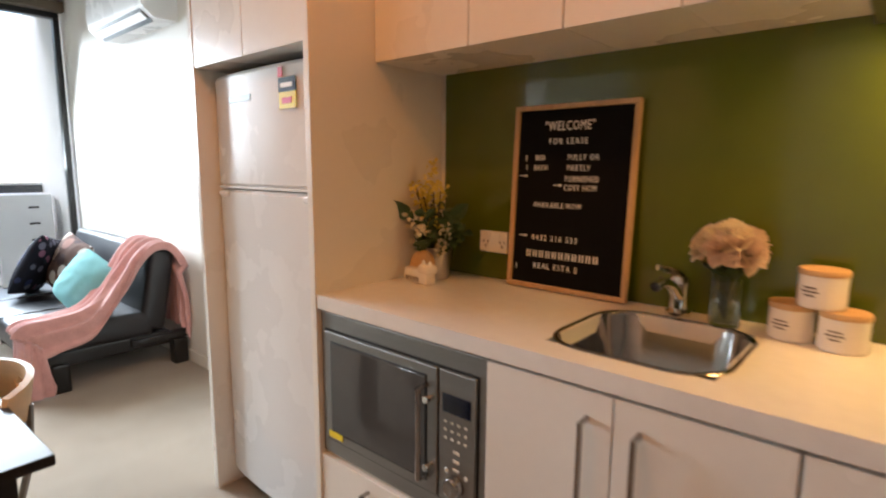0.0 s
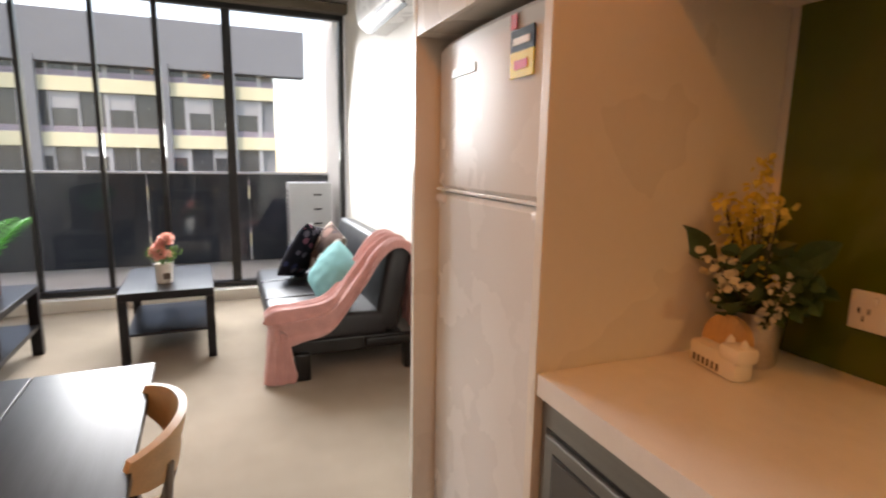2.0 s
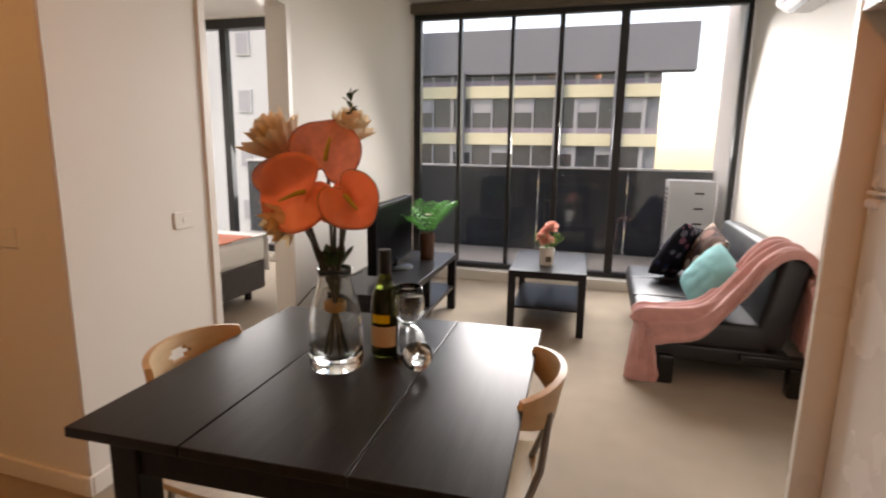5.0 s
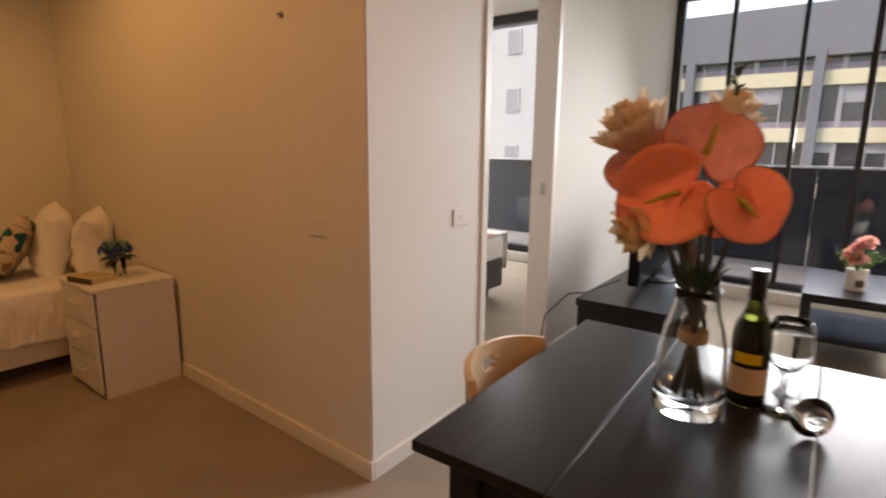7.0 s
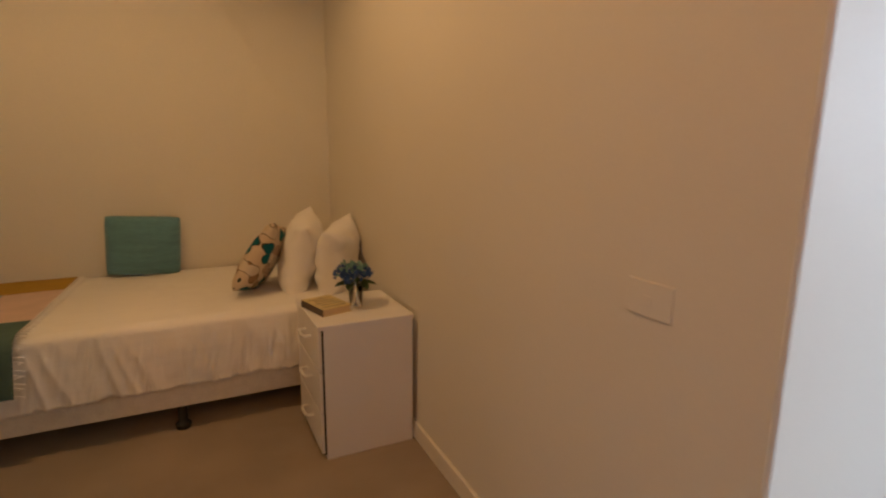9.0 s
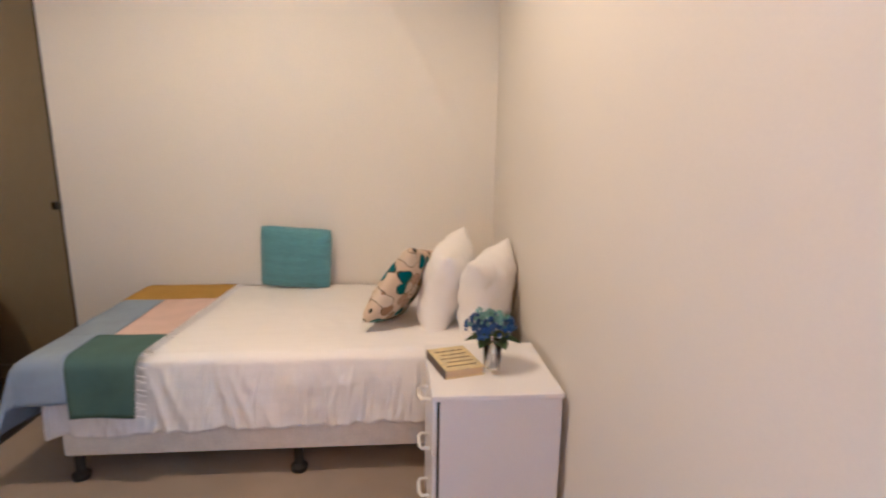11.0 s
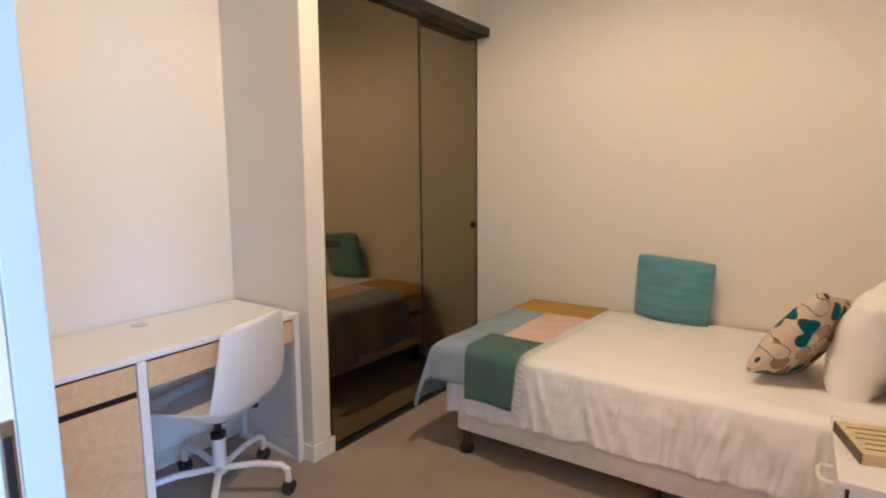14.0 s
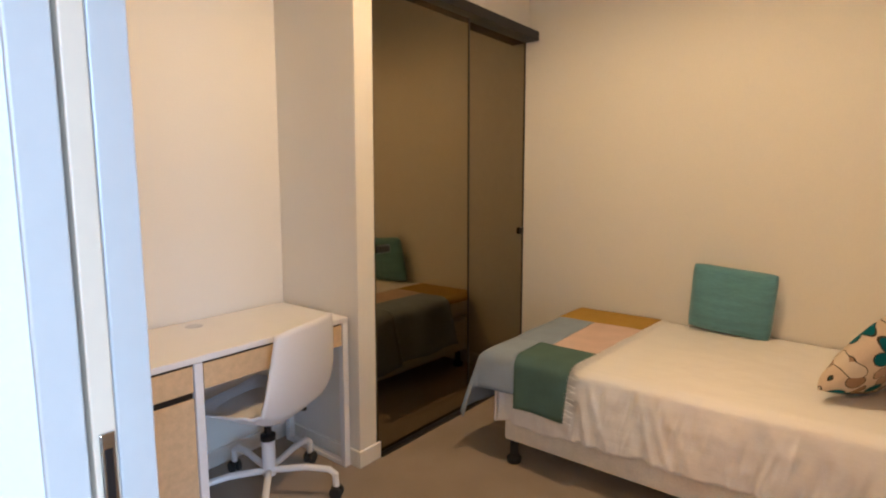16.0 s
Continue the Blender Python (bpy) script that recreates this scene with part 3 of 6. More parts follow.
sink = thing("sink", "round-cornered stainless steel sink bowl set in the worktop", "sink")
x0, x1, y0, y1 = SX0 - 0.015, SX1 + 0.015, SY0 - 0.015, SY1 + 0.015
bm = bowl(bmesh.new(), [(x0, x1, y0, y1, 0.10, CT + 0.001), (x0 + 0.004, x1 - 0.004, y0 + 0.004, y1 - 0.004, 0.098, CT + 0.005), (x0 + 0.008, x1 - 0.008, y0 + 0.008, y1 - 0.008, 0.096, CT + 0.004), (x0 + 0.012, x1 - 0.012, y0 + 0.012, y1 - 0.012, 0.094, CT - 0.006), (x0 + 0.022, x1 - 0.022, y0 + 0.022, y1 - 0.022, 0.086, CT - 0.12), (x0 + 0.055, x1 - 0.055, y0 + 0.055, y1 - 0.055, 0.06, CT - 0.15), (x0 + 0.1, x1 - 0.1, y0 + 0.09, y1 - 0.09, 0.03, CT - 0.155)])
part("bowl", bm, STEEL, sink, smooth="all")
part("drain", lathe(bmesh.new(), [(0, -0.004), (0.03, -0.004), (0.036, 0.002), (0.04, 0.0)], 20, (0.0, 1.595, CT - 0.154)), CHROME, sink, smooth=True)
tap = thing("mixer_tap", "short chrome mixer tap behind the sink", "tap", pose(-0.02, 1.82, CT))
part("base", lathe(bmesh.new(), [(0.0, 0), (0.03, 0), (0.03, 0.012), (0.022, 0.02), (0.022, 0.075), (0.026, 0.085), (0.02, 0.10), (0, 0.104)], 20), CHROME, tap, smooth=True)
part("spout", tube(bmesh.new(), [(0, -0.01, 0.05), (-0.005, -0.05, 0.085), (-0.01, -0.10, 0.10), (-0.012, -0.135, 0.092)], [0.016, 0.014, 0.012, 0.012], 12), CHROME, tap, smooth=True)
part("lever", tube(bmesh.new(), [(0, 0, 0.10), (-0.012, -0.02, 0.115), (-0.035, -0.06, 0.125)], [0.014, 0.009, 0.007], 10), CHROME, tap, smooth=True)

# splashback and socket
structure("splashback", bx(-0.84, 1.75, KY - 0.008, KY - 0.001, CT + 0.001, 1.575), GREEN, "glossy olive green glass splashback", "splashback")
sock = thing("power_socket", "white double power socket on the green splashback", "socket", pose(-0.678, KY - 0.008, 0.988))
part("plate", bx(0, 0.11, -0.009, 0, 0, 0.07, bevel=0.003), WHITE, sock)
for x in (0.025, 0.09):
    for dx, a in ((-0.008, 20), (0.008, -20), (0, 0)):
        part("slot", bx(x + dx - 0.0012, x + dx + 0.0012, -0.0105, -0.009, 0.03 - (0.014 if a == 0 else 0), 0.04 - (0.014 if a == 0 else 0)), BLACK, sock)
for x in (0.04, 0.075):
    part("rocker", bx(x - 0.006, x + 0.006, -0.012, -0.009, 0.048, 0.062, bevel=0.001), WHITE, sock)

# tall fridge housing
structure("fridge_panel_left", bx(-1.582, -1.556, KF + 0.006, KY - 0.002, 0, TOP - 0.002, bevel=0.002), LAMINATE, "tall white side panel of the fridge housing", "panel")
structure("fridge_panel_right", bx(-0.888, -0.862, KF - 0.002, KY - 0.002, 0, TOP - 0.002, bevel=0.002), LAMINATE, "tall white side panel of the fridge housing", "panel")


def wall_cabinet(name, x0, x1, yf, z0, z1, label, doors=1, group=""):
    c = thing(name, label, "cabinet", group=group)
    part("body", bx(x0 + 0.001, x1 - 0.001, yf + 0.02, KY - 0.003, z0 + 0.001, z1), LAMINATE, c)
    w = (x1 - x0) / doors
    for k in range(doors):
        part("door", bx(x0 + k * w + 0.0015, x0 + (k + 1) * w - 0.0015, yf, yf + 0.018, z0, z1 - 0.002, bevel=0.0015), LAMINATE, c)
    return c


wall_cabinet("overhead_cabinet", -1.555, -0.889, KF + 0.008, 1.60, TOP - 0.004, "white two-door cabinet above the fridge", 2)
XS = [-0.86, -0.505, -0.235, 0.02, 0.30]
for a, b in zip(XS, XS[1:]):
    wall_cabinet("wall_cabinet", a, b, 1.575, 1.57, TOP - 0.004, "white handleless wall cabinet above the splashback", 1, "wall cabinets over the worktop")
wall_cabinet("wall_cabinet", 0.92, 1.75, 1.575, 1.57, TOP - 0.004, "white handleless wall cabinet above the splashback", 2, "wall cabinets over the worktop")
hood = thing("range_hood", "dark steel slide-out range hood with a warm lamp", "range hood")
part("body", bx(0.301, 0.919, 1.50, KY - 0.01, 1.55, 1.72, bevel=0.004), DARKSTEEL, hood)
part("lamp", bx(0.4, 0.7, 1.70, 1.82, 1.542, 1.55), LAMPGLOW, hood, "warm strip lamp")
part("chimney", bx(0.301, 0.919, 1.56, KY - 0.01, 1.722, TOP - 0.004), LAMINATE, hood, "white cabinet front over the hood")

# fridge
FRX0, FRX1, FRY = -1.55, -0.915, 1.40
fr = thing("fridge", "white two-door fridge freezer with an energy label", "fridge")
part("cabinet_body", bx(FRX0 + 0.004, FRX1 - 0.004, FRY + 0.055, KY - 0.03, 0.03, 1.565, bevel=0.008), WHITE, fr)


def fridge_door(z0, z1):
    bm = bmesh.new()
    n = 14
    w = FRX1 - FRX0
    rows = []
    for z in (z0, z0 + 0.012, z1 - 0.012, z1):
        inset = 0.01 if z in (z0, z1) else 0.0
        loop = [bm.verts.new((FRX0 + w * k / n, FRY + inset + 0.022 * abs(2 * k / n - 1) ** 3, z)) for k in range(n + 1)]
        loop += [bm.verts.new((FRX1, FRY + 0.05, z)), bm.verts.new((FRX0, FRY + 0.05, z))]
        rows.append(loop)
    for a, b in zip(rows, rows[1:]):
        for k in range(len(a)):
            j = (k + 1) % len(a)
            bm.faces.new((a[k], a[j], b[j], b[k]))
    bm.faces.new(rows[0][::-1])
    bm.faces.new(rows[-1])
    return bm


upper = part("freezer_door", fridge_door(1.190, 1.575), WHITE, fr, smooth=True)
lower = part("fridge_door", fridge_door(0.06, 1.180), WHITE, fr, smooth=True)
part("grip", bx(FRX0 + 0.03, FRX1 - 0.03, FRY + 0.002, FRY + 0.03, 1.184, 1.192, bevel=0.002), WHITE, upper, "moulded white finger grip")
# the caps' white colour stands in for the highlight on shiny metal
for x in (FRX0 + 0.02, FRX1 - 0.09):
    part("corner_cap", bx(x, x + 0.07, FRY + 0.002, FRY + 0.03, 1.150, 1.174, bevel=0.008), WHITEMATT, lower, "moulded corner cap, its bright highlight painted as white")
part("hinge_cap", lathe(bmesh.new(), [(0.028, 0), (0.028, 0.01), (0.02, 0.018), (0, 0.02)], 16, (FRX1 - 0.06, FRY + 0.045, 1.572)), WHITE, fr, smooth=True)
part("badge", bx(-1.41, -1.27, FRY - 0.003, FRY + 0.006, 1.475, 1.495, bevel=0.001), PALEBLUE, upper, "pale blue maker's badge")
part("energy_label", bx(-1.105, -1.015, FRY - 0.001, FRY + 0.002, 1.435, 1.485), YELLOW, upper, "yellow part of the energy label")
part("label_top", bx(-1.105, -1.015, FRY - 0.0012, FRY + 0.002, 1.485, 1.528), TVBLACK, upper, "black part of the energy label")
part("label_mark", bx(-1.085, -1.035, FRY - 0.003, FRY - 0.0011, 1.45, 1.468), RED, upper, "red rating mark")
part("label_panel", bx(-1.092, -1.03, FRY - 0.003, FRY - 0.0013, 1.498, 1.511), LETTER, upper, "illegible white lines")
part("ribbon", bx(-1.105, -1.08, FRY - 0.003, FRY - 0.0004, 1.53, 1.56, bevel=0.001), RED, upper, "red sticker")
for x in (FRX0 + 0.05, FRX1 - 0.05):
    part("foot", lathe(bmesh.new(), [(0, 0), (0.02, 0), (0.02, 0.035)], 10, (x, FRY + 0.1, 0.0)), BLACK, fr)

# base units
mw = thing("microwave", "built-in dark steel microwave with a side control panel", "microwave")
MX0, MX1 = -0.858, -0.262
part("frame", bx(MX0, MX1, KF + 0.012, 1.75, 0.425, 0.852, bevel=0.003), DARKSTEEL, mw)
part("slot", bx(MX0 + 0.02, MX1 - 0.02, KF + 0.02, KF + 0.05, 0.8525, 0.859), BLACK, mw)
# black sheet behind the door paints the shade of its surrounding gap
part("door_gap_shade", bx(MX0 + 0.019, MX1 - 0.019, KF + 0.0105, KF + 0.013, 0.469, 0.806), BLACK, mw, "black sheet painting the shade in the gap round the door")
door = part("door", bx(MX0 + 0.025, -0.40, KF + 0.003, KF + 0.018, 0.475, 0.80, bevel=0.004), DARKSTEEL, mw)
part("window_gasket", bx(MX0 + 0.052, -0.432, KF + 0.0012, KF + 0.0045, 0.502, 0.775, bevel=0.002), BLACK, door, "black window gasket")
part("window", bx(MX0 + 0.057, -0.437, KF + 0.0, KF + 0.004, 0.507, 0.770, bevel=0.002), DARKGLASS, door, "dark glass window")
for z in (0.555, 0.725):
    part("handle_boss", lathe(bmesh.new(), [(0, 0.03), (0.008, 0.03), (0.01, 0.024), (0.007, 0.0)], 12, m=pose(-0.414, KF + 0.003, z, 90, 0, 0)), CHROME, door, "shiny round handle stud", True)
bm = bmesh.new()
tube(bm, [(-0.432, KF + 0.002, 0.75), (-0.432, KF - 0.03, 0.75), (-0.432, KF - 0.03, 0.52), (-0.432, KF + 0.002, 0.52)], 0.007, 8)
part("handle", bm, STEEL, door, "steel bar handle", True)
part("sticker", bx(-0.815, -0.755, KF - 0.001, KF + 0.0008, 0.487, 0.505), YELLOW, door, "yellow sticker")
panel = part("control_panel", bx(-0.395, MX1 - 0.025, KF + 0.004, KF + 0.018, 0.475, 0.80, bevel=0.003), DARKSTEEL, mw)
part("display", bx(-0.382, -0.30, KF + 0.001, KF + 0.005, 0.70, 0.745, bevel=0.001), DISPLAY, panel, "dark blue display")
for i in range(4):
    for j in range(3):
        part("button", bx(-0.378 + i * 0.02, -0.370 + i * 0.02, KF + 0.0015, KF + 0.005, 0.675 - j * 0.02, 0.679 - j * 0.02), LETTER, panel)
for j in range(3):
    part("button", bx(-0.350, -0.332, KF + 0.0015, KF + 0.005, 0.605 - j * 0.022, 0.611 - j * 0.022), LETTER, panel)
part("knob", lathe(bmesh.new(), [(0.0, 0.022), (0.02, 0.022), (0.024, 0.016), (0.026, 0.0)], 20, m=pose(-0.342, KF + 0.004, 0.525, 90, 0, 0)), STEEL, panel, "round steel knob", True)
for x in (-0.37, -0.312):
    for z in (0.495, 0.555):
        part("button", lathe(bmesh.new(), [(0.0, 0.003), (0.005, 0.003), (0.006, 0)], 10, m=pose(x, KF + 0.004, z, 90, 0, 0)), LETTER, panel)


def base_unit(name, x0, x1, z0, z1, label, fronts, group=""):
    c = thing(name, label, "cabinet", group=group)
    part("body", bx(x0 + 0.001, x1 - 0.001, KF + 0.022, KY - 0.02, max(0.0, z0 - 0.004), 0.66 if name == "sink_cabinet" else z1), LAMINATE, c)
    w = (x1 - x0) / fronts
    for k in range(fronts):
        d = part("door" if fronts > 1 else "drawer", bx(x0 + k * w + 0.0015, x0 + (k + 1) * w - 0.0015, KF + 0.004, KF + 0.02, z0, z1 + (0.003 if fronts > 1 else -0.006), bevel=0.0015), LAMINATE, c)
        if fronts > 1:
            handle_bar(d, x0 + (w - 0.05 if k == 0 else w + 0.05), KF + 0.004, z1 - 0.25, z1 - 0.05)
        else:
            handle_bar(d, (x0 + x1) / 2 - 0.09, KF + 0.004, z1 - 0.045, z1, False, 0.13)
    return c


base_unit("drawer_unit", -0.861, -0.262, 0.10, 0.42, "white drawer under the microwave", 1)
base_unit("sink_cabinet", -0.26, 0.31, 0.10, 0.848, "white two-door cabinet under the sink", 2)
base_unit("base_cabinet", 0.312, 0.912, 0.10, 0.848, "white two-door base cabinet", 2)
base_unit("base_cabinet", 0.914, 1.75, 0.10, 0.848, "white two-door base cabinet", 2)
structure("plinth", bx(-0.86, 1.75, KF + 0.06, KF + 0.08, 0, 0.095), LAMINATE, "white recessed plinth", "plinth")

# letter board leaning on the splashback
board = thing("letter_board", "black felt letter board in an oak frame leaning on the splashback", "letter board", pose(-0.347, 1.828, CT + 0.004, -3.2, 0, 0))
BW, BH = 0.38, 0.54
part("felt", bx(-BW / 2 + 0.012, BW / 2 - 0.012, 0.004, 0.014, 0.012, BH - 0.012), FELT, board)
for z0, z1 in ((0, 0.014), (BH - 0.014, BH)):
    part("frame_rail", bx(-BW / 2, BW / 2, -0.006, 0.016, z0, z1, bevel=0.002), OAK, board)
for x0 in (-BW / 2, BW / 2 - 0.014):
    part("frame_stile", bx(x0, x0 + 0.014, -0.006, 0.016, 0.014, BH - 0.014, bevel=0.002), OAK, board)
for text, size, x, z, wide in (("\"WELCOME\"", 0.039, -0.09, 0.452, 1.1), ("FOR LEASE", 0.025, -0.075, 0.413, 1.5), ("2", 0.023, -0.152, 0.367, 1.2), ("BED", 0.023, -0.116, 0.367, 1.2), ("1", 0.023, -0.149, 0.338, 1.2), ("BATH", 0.023, -0.12, 0.338, 1.2), ("FULLY OR", 0.025, -0.012, 0.367, 1.3), ("PARTLY", 0.025, -0.012, 0.337, 1.25), ("FURNISHED", 0.025, -0.016, 0.306, 1.2), ("COSY HOM", 0.025, -0.018, 0.281, 1.2), ("AVAILABLE NOW", 0.023, -0.113, 0.229, 1.3), ("0432 516 533", 0.025, -0.113, 0.131, 1.5), ("REAL ESTA E", 0.025, -0.103, 0.047, 1.5), ("I", 0.025, -0.165, 0.039, 1)):
    writing("letters", text, size * 0.97, pose(x, 0.0035, z + 0.014, 90, 0, 0) @ Matrix.Diagonal((0.64 * wide ** 0.5, 1, 1, 1)), board, LETTER, space=1.08 + (wide - 1) * 0.66)
for k in range(11):
    for dx in (0.0, 0.009):
        part("letter_mark", bx(-0.127 + k * 0.0215 + dx, -0.1235 + k * 0.0215 + dx, 0.0015, 0.004, 0.094, 0.115), LETTER, board, "plain pale mark")
for x, z in ((-0.168, 0.322), (-0.052, 0.296), (-0.158, 0.143)):
    part("arrow", bx(x, x + 0.026, 0.002, 0.004, z + 0.012, z + 0.0145), LETTER, board)
    part("arrow_head", bx(x + 0.018, x + 0.026, 0.0018, 0.0038, z + 0.0095, z + 0.017, bevel=0.0008), LETTER, board)


# ---- flowers ----
def petal(bm, base, out, up, length, width, cup=0.3, n=4):
    out, up = Vector(out).normalized(), Vector(up).normalized()
    side = out.cross(up).normalized()
    base = Vector(base)
    rows = []
    for i in range(n + 1):
        t = i / n
        w = width * math.sin(math.pi * (0.12 + 0.85 * t)) / 2
        c = base + out * length * t + up * length * cup * t * t
        rows.append([bm.verts.new(c + side * w * s + up * abs(s) * w * 0.4) for s in (-1, 0, 1)])
    for a, b in zip(rows, rows[1:]):
        for k in (0, 1):
            bm.faces.new((a[k], a[k + 1], b[k + 1], b[k]))


def ruffle(bm, c, r, rnd, n=26, size=1.0):
    c = Vector(c)
    for k in range(n):
        d = Vector((rnd.gauss(0, 1), rnd.gauss(0, 1), rnd.gauss(0.25, 1))).normalized()
        t = d.orthogonal().normalized()
        q = (t * math.cos(k) + d.cross(t) * math.sin(k)).normalized()
        petal(bm, c + d * r * rnd.uniform(0.35, 0.85), q + d * 0.55, d, r * 0.75 * size, r * 0.75 * size, 0.25, 3)


def bloom(bm, c, axis, r, rnd, n=30):
    """A full rose: petals in a spiral, upright in the heart and laid open at the rim."""
    c, d = Vector(c), Vector(axis).normalized()
    s = d.orthogonal().normalized()
    u = d.cross(s)
    for k in range(n):
        q = (k + 0.5) / n
        a = k * 2.399 + rnd.uniform(-0.2, 0.2)
        o = s * math.cos(a) + u * math.sin(a)
        open_ = 0.15 + 1.25 * q
        petal(bm, c + o * r * 0.42 * q - d * r * 0.35 * q, d * math.cos(open_) + o * math.sin(open_), d * math.sin(open_) - o * math.cos(open_), r * (0.55 + 0.3 * q), r * (0.5 + 0.45 * q), 0.22 - 0.35 * q, 4)


def leaf_spray(bm, base, direction, length, rnd, n=12, w=0.02, leaf=0.045):
    base, d = Vector(base), Vector(direction).normalized()
    side = d.orthogonal().normalized()
    for k in range(n):
        t = (k + 1) / n
        s = 1 if k % 2 else -1
        q = base + d * length * t
        petal(bm, q, side * s + d * 0.7 + Vector((0, 0, 0.1)), d.cross(side), leaf * (1.15 - 0.5 * t) * rnd.uniform(0.8, 1.2), w, -0.1, 3)


def stems(tips, root, r, spread=0.5):
    bm = bmesh.new()
    for t in tips:
        t, b = Vector(t), Vector(root)
        tube(bm, [b, b.lerp(t, 0.5) + Vector((0, 0, 0.02)), t], r, 5)
    return bm


def ruffled(p, r, rng, n):
    bm = bmesh.new()
    ruffle(bm, p, r, rng, n)
    return bm


rnd = random.Random(4)
pot = thing("flower_pot", "silver pot of yellow and white artificial flowers", "flower pot", pose(-0.776, 1.757, CT))
part("pot", lathe(bmesh.new(), [(0, 0), (0.042, 0), (0.045, 0.004), (0.055, 0.105), (0.051, 0.105), (0.042, 0.01), (0, 0.01)], 24), TIN, pot, smooth=True)
tips = []
bmy, bml = bmesh.new(), bmesh.new()
for k in range(30):
    a, rr, z = rnd.uniform(0, 6.28), rnd.uniform(0.0, 0.095), rnd.uniform(0.14, 0.30)
    p = Vector((rr * math.cos(a) - 0.01, rr * math.sin(a) * 0.7 - 0.02, z))
    tips.append(p)
    if rr < 0.05 or z > 0.22:
        ruffle(bmy, p, 0.02, rnd, 9)
    else:
        part("white_flower", ruffled(p, 0.02, rnd, 9), WHITEPETAL, pot)
for k in range(9):
    ruffle(bmy, (0.005 + rnd.gauss(0, 0.012), -0.02, 0.28 + k * 0.012), 0.016, rnd, 7)
bmd = bmesh.new()
for k in range(7):
    ruffle(bmd, (0.07 + rnd.gauss(0, 0.012), -0.04, 0.10 + k * 0.012), 0.016, rnd, 7)
part("drooping_flower", bmd, WHITEPETAL, pot)
for k in range(17):
    a = rnd.uniform(0, 6.28)
    d = Vector((math.cos(a), 0.6 * math.sin(a) - 0.1, rnd.uniform(0.2, 1.4)))
    leaf_spray(bml, (0, 0, 0.1), d, rnd.uniform(0.05, 0.08) if d.x < -0.2 else rnd.uniform(0.09, 0.15), rnd, 7, 0.03, 0.05 if d.x < -0.2 else 0.06)
part("yellow_flower", bmy, YELLOWPETAL, pot)
part("foliage", bml, DARKLEAF, pot)
part("stem", stems(tips + [(-0.115, -0.06, 0.275), (-0.135, -0.05, 0.26)], (0, 0, 0.03), 0.0018), STEM, pot)
for base, out, up, length, width in (((-0.125, -0.05, 0.25), (-0.6, -0.2, 0.8), (0.3, -0.9, 0), 0.05, 0.012), ((-0.112, -0.055, 0.26), (-0.2, -0.2, 0.9), (0.3, -0.9, 0), 0.05, 0.012), ((-0.055, -0.05, 0.19), (-0.4, -0.3, 0.6), (0.3, -0.9, 0), 0.085, 0.055), ((0.07, 0.0, 0.2), (0.7, 0.1, 0.5), (0.2, -0.9, 0), 0.09, 0.05)):
    bm = bmesh.new()
    petal(bm, base, out, up, length, width)
    part("bud" if width < 0.02 else "broad_leaf", bm, DARKLEAF, pot)

orn = thing("animal_ornament", "small white animal-shaped holder with a round wooden coaster", "ornament", pose(-0.76, 1.664, CT, 0, 0, -10) @ Matrix.Diagonal((1.35, 1.3, 1.1, 1)))
bm = bx(-0.045, 0.045, -0.016, 0.016, 0, 0.042, bevel=0.008)
part("body", bm, CERAMIC, orn, smooth=True)
bm = bmesh.new()
box(bm, 0.012, 0.05, -0.018, 0.018, 0.03, 0.058, bevel=0.008)
for x in (0.016, 0.04):
    lathe(bm, [(0.007, 0), (0.004, 0.01), (0, 0.015)], 8, (x, 0, 0.055))
part("head", bm, CERAMIC, orn, smooth=True)
part("coaster", lathe(bmesh.new(), [(0, -0.005), (0.042, -0.005), (0.042, 0.005), (0, 0.005)], 28, m=pose(-0.005, 0.012, 0.05, 80, 0, 0)), OAK, orn, "round wooden coaster", True)
for k in range(6):
    part("slot", bx(-0.032 + k * 0.009, -0.029 + k * 0.009, -0.0175, -0.0158, 0.008, 0.02), DARKPAPER, orn)

vase = thing("rose_vase", "clear glass vase of blush and mauve roses", "vase", pose(0.09, 1.80, CT))
part("vase", lathe(bmesh.new(), [(0, 0.002), (0.032, 0), (0.034, 0.004), (0.034, 0.11), (0.031, 0.11), (0.031, 0.012), (0, 0.01)], 24), GLASS, vase, smooth=True)
part("water", lathe(bmesh.new(), [(0, 0.013), (0.0305, 0.013), (0.0305, 0.06), (0, 0.06)], 20), WATER, vase, smooth=True)
bma, bmb, tips = bmesh.new(), bmesh.new(), []
HEADS = [(0, 90, 0), (-60, 52, 0), (20, 38, 1), (95, 45, 0), (160, 40, 1), (225, 42, 0), (-95, 18, 1), (-35, 12, 1), (-150, 15, 0), (60, 12, 1), (120, 10, 0)]
for turn, lift, kind in HEADS:
    d = Vector((math.cos(radians(turn)) * math.cos(radians(lift)), math.sin(radians(turn)) * math.cos(radians(lift)), math.sin(radians(lift))))
    p = Vector((0.062 * d.x, 0.058 * d.y, 0.175 + 0.052 * d.z))
    tips.append(p)
    bloom(bma if kind == 0 else bmb, p, d + Vector((0, 0, 0.2)), 0.045, rnd, 34)
part("pale_rose", bma, ROSE, vase)
part("mauve_rose", bmb, MAUVE, vase)
for t in tips[:10]:
    part("stem", stems([t - Vector((0, 0, 0.01))], (0, 0, 0.02), 0.0025), DARKLEAF, vase)
bm = bmesh.new()
for k in range(9):
    petal(bm, (0.01 * math.cos(k), 0.01 * math.sin(k), 0.115), (math.cos(k * 0.7), math.sin(k * 0.7), 0.3), (0, 0, 1), 0.06, 0.03, 0.2)
part("leaf", bm, DARKLEAF, vase)


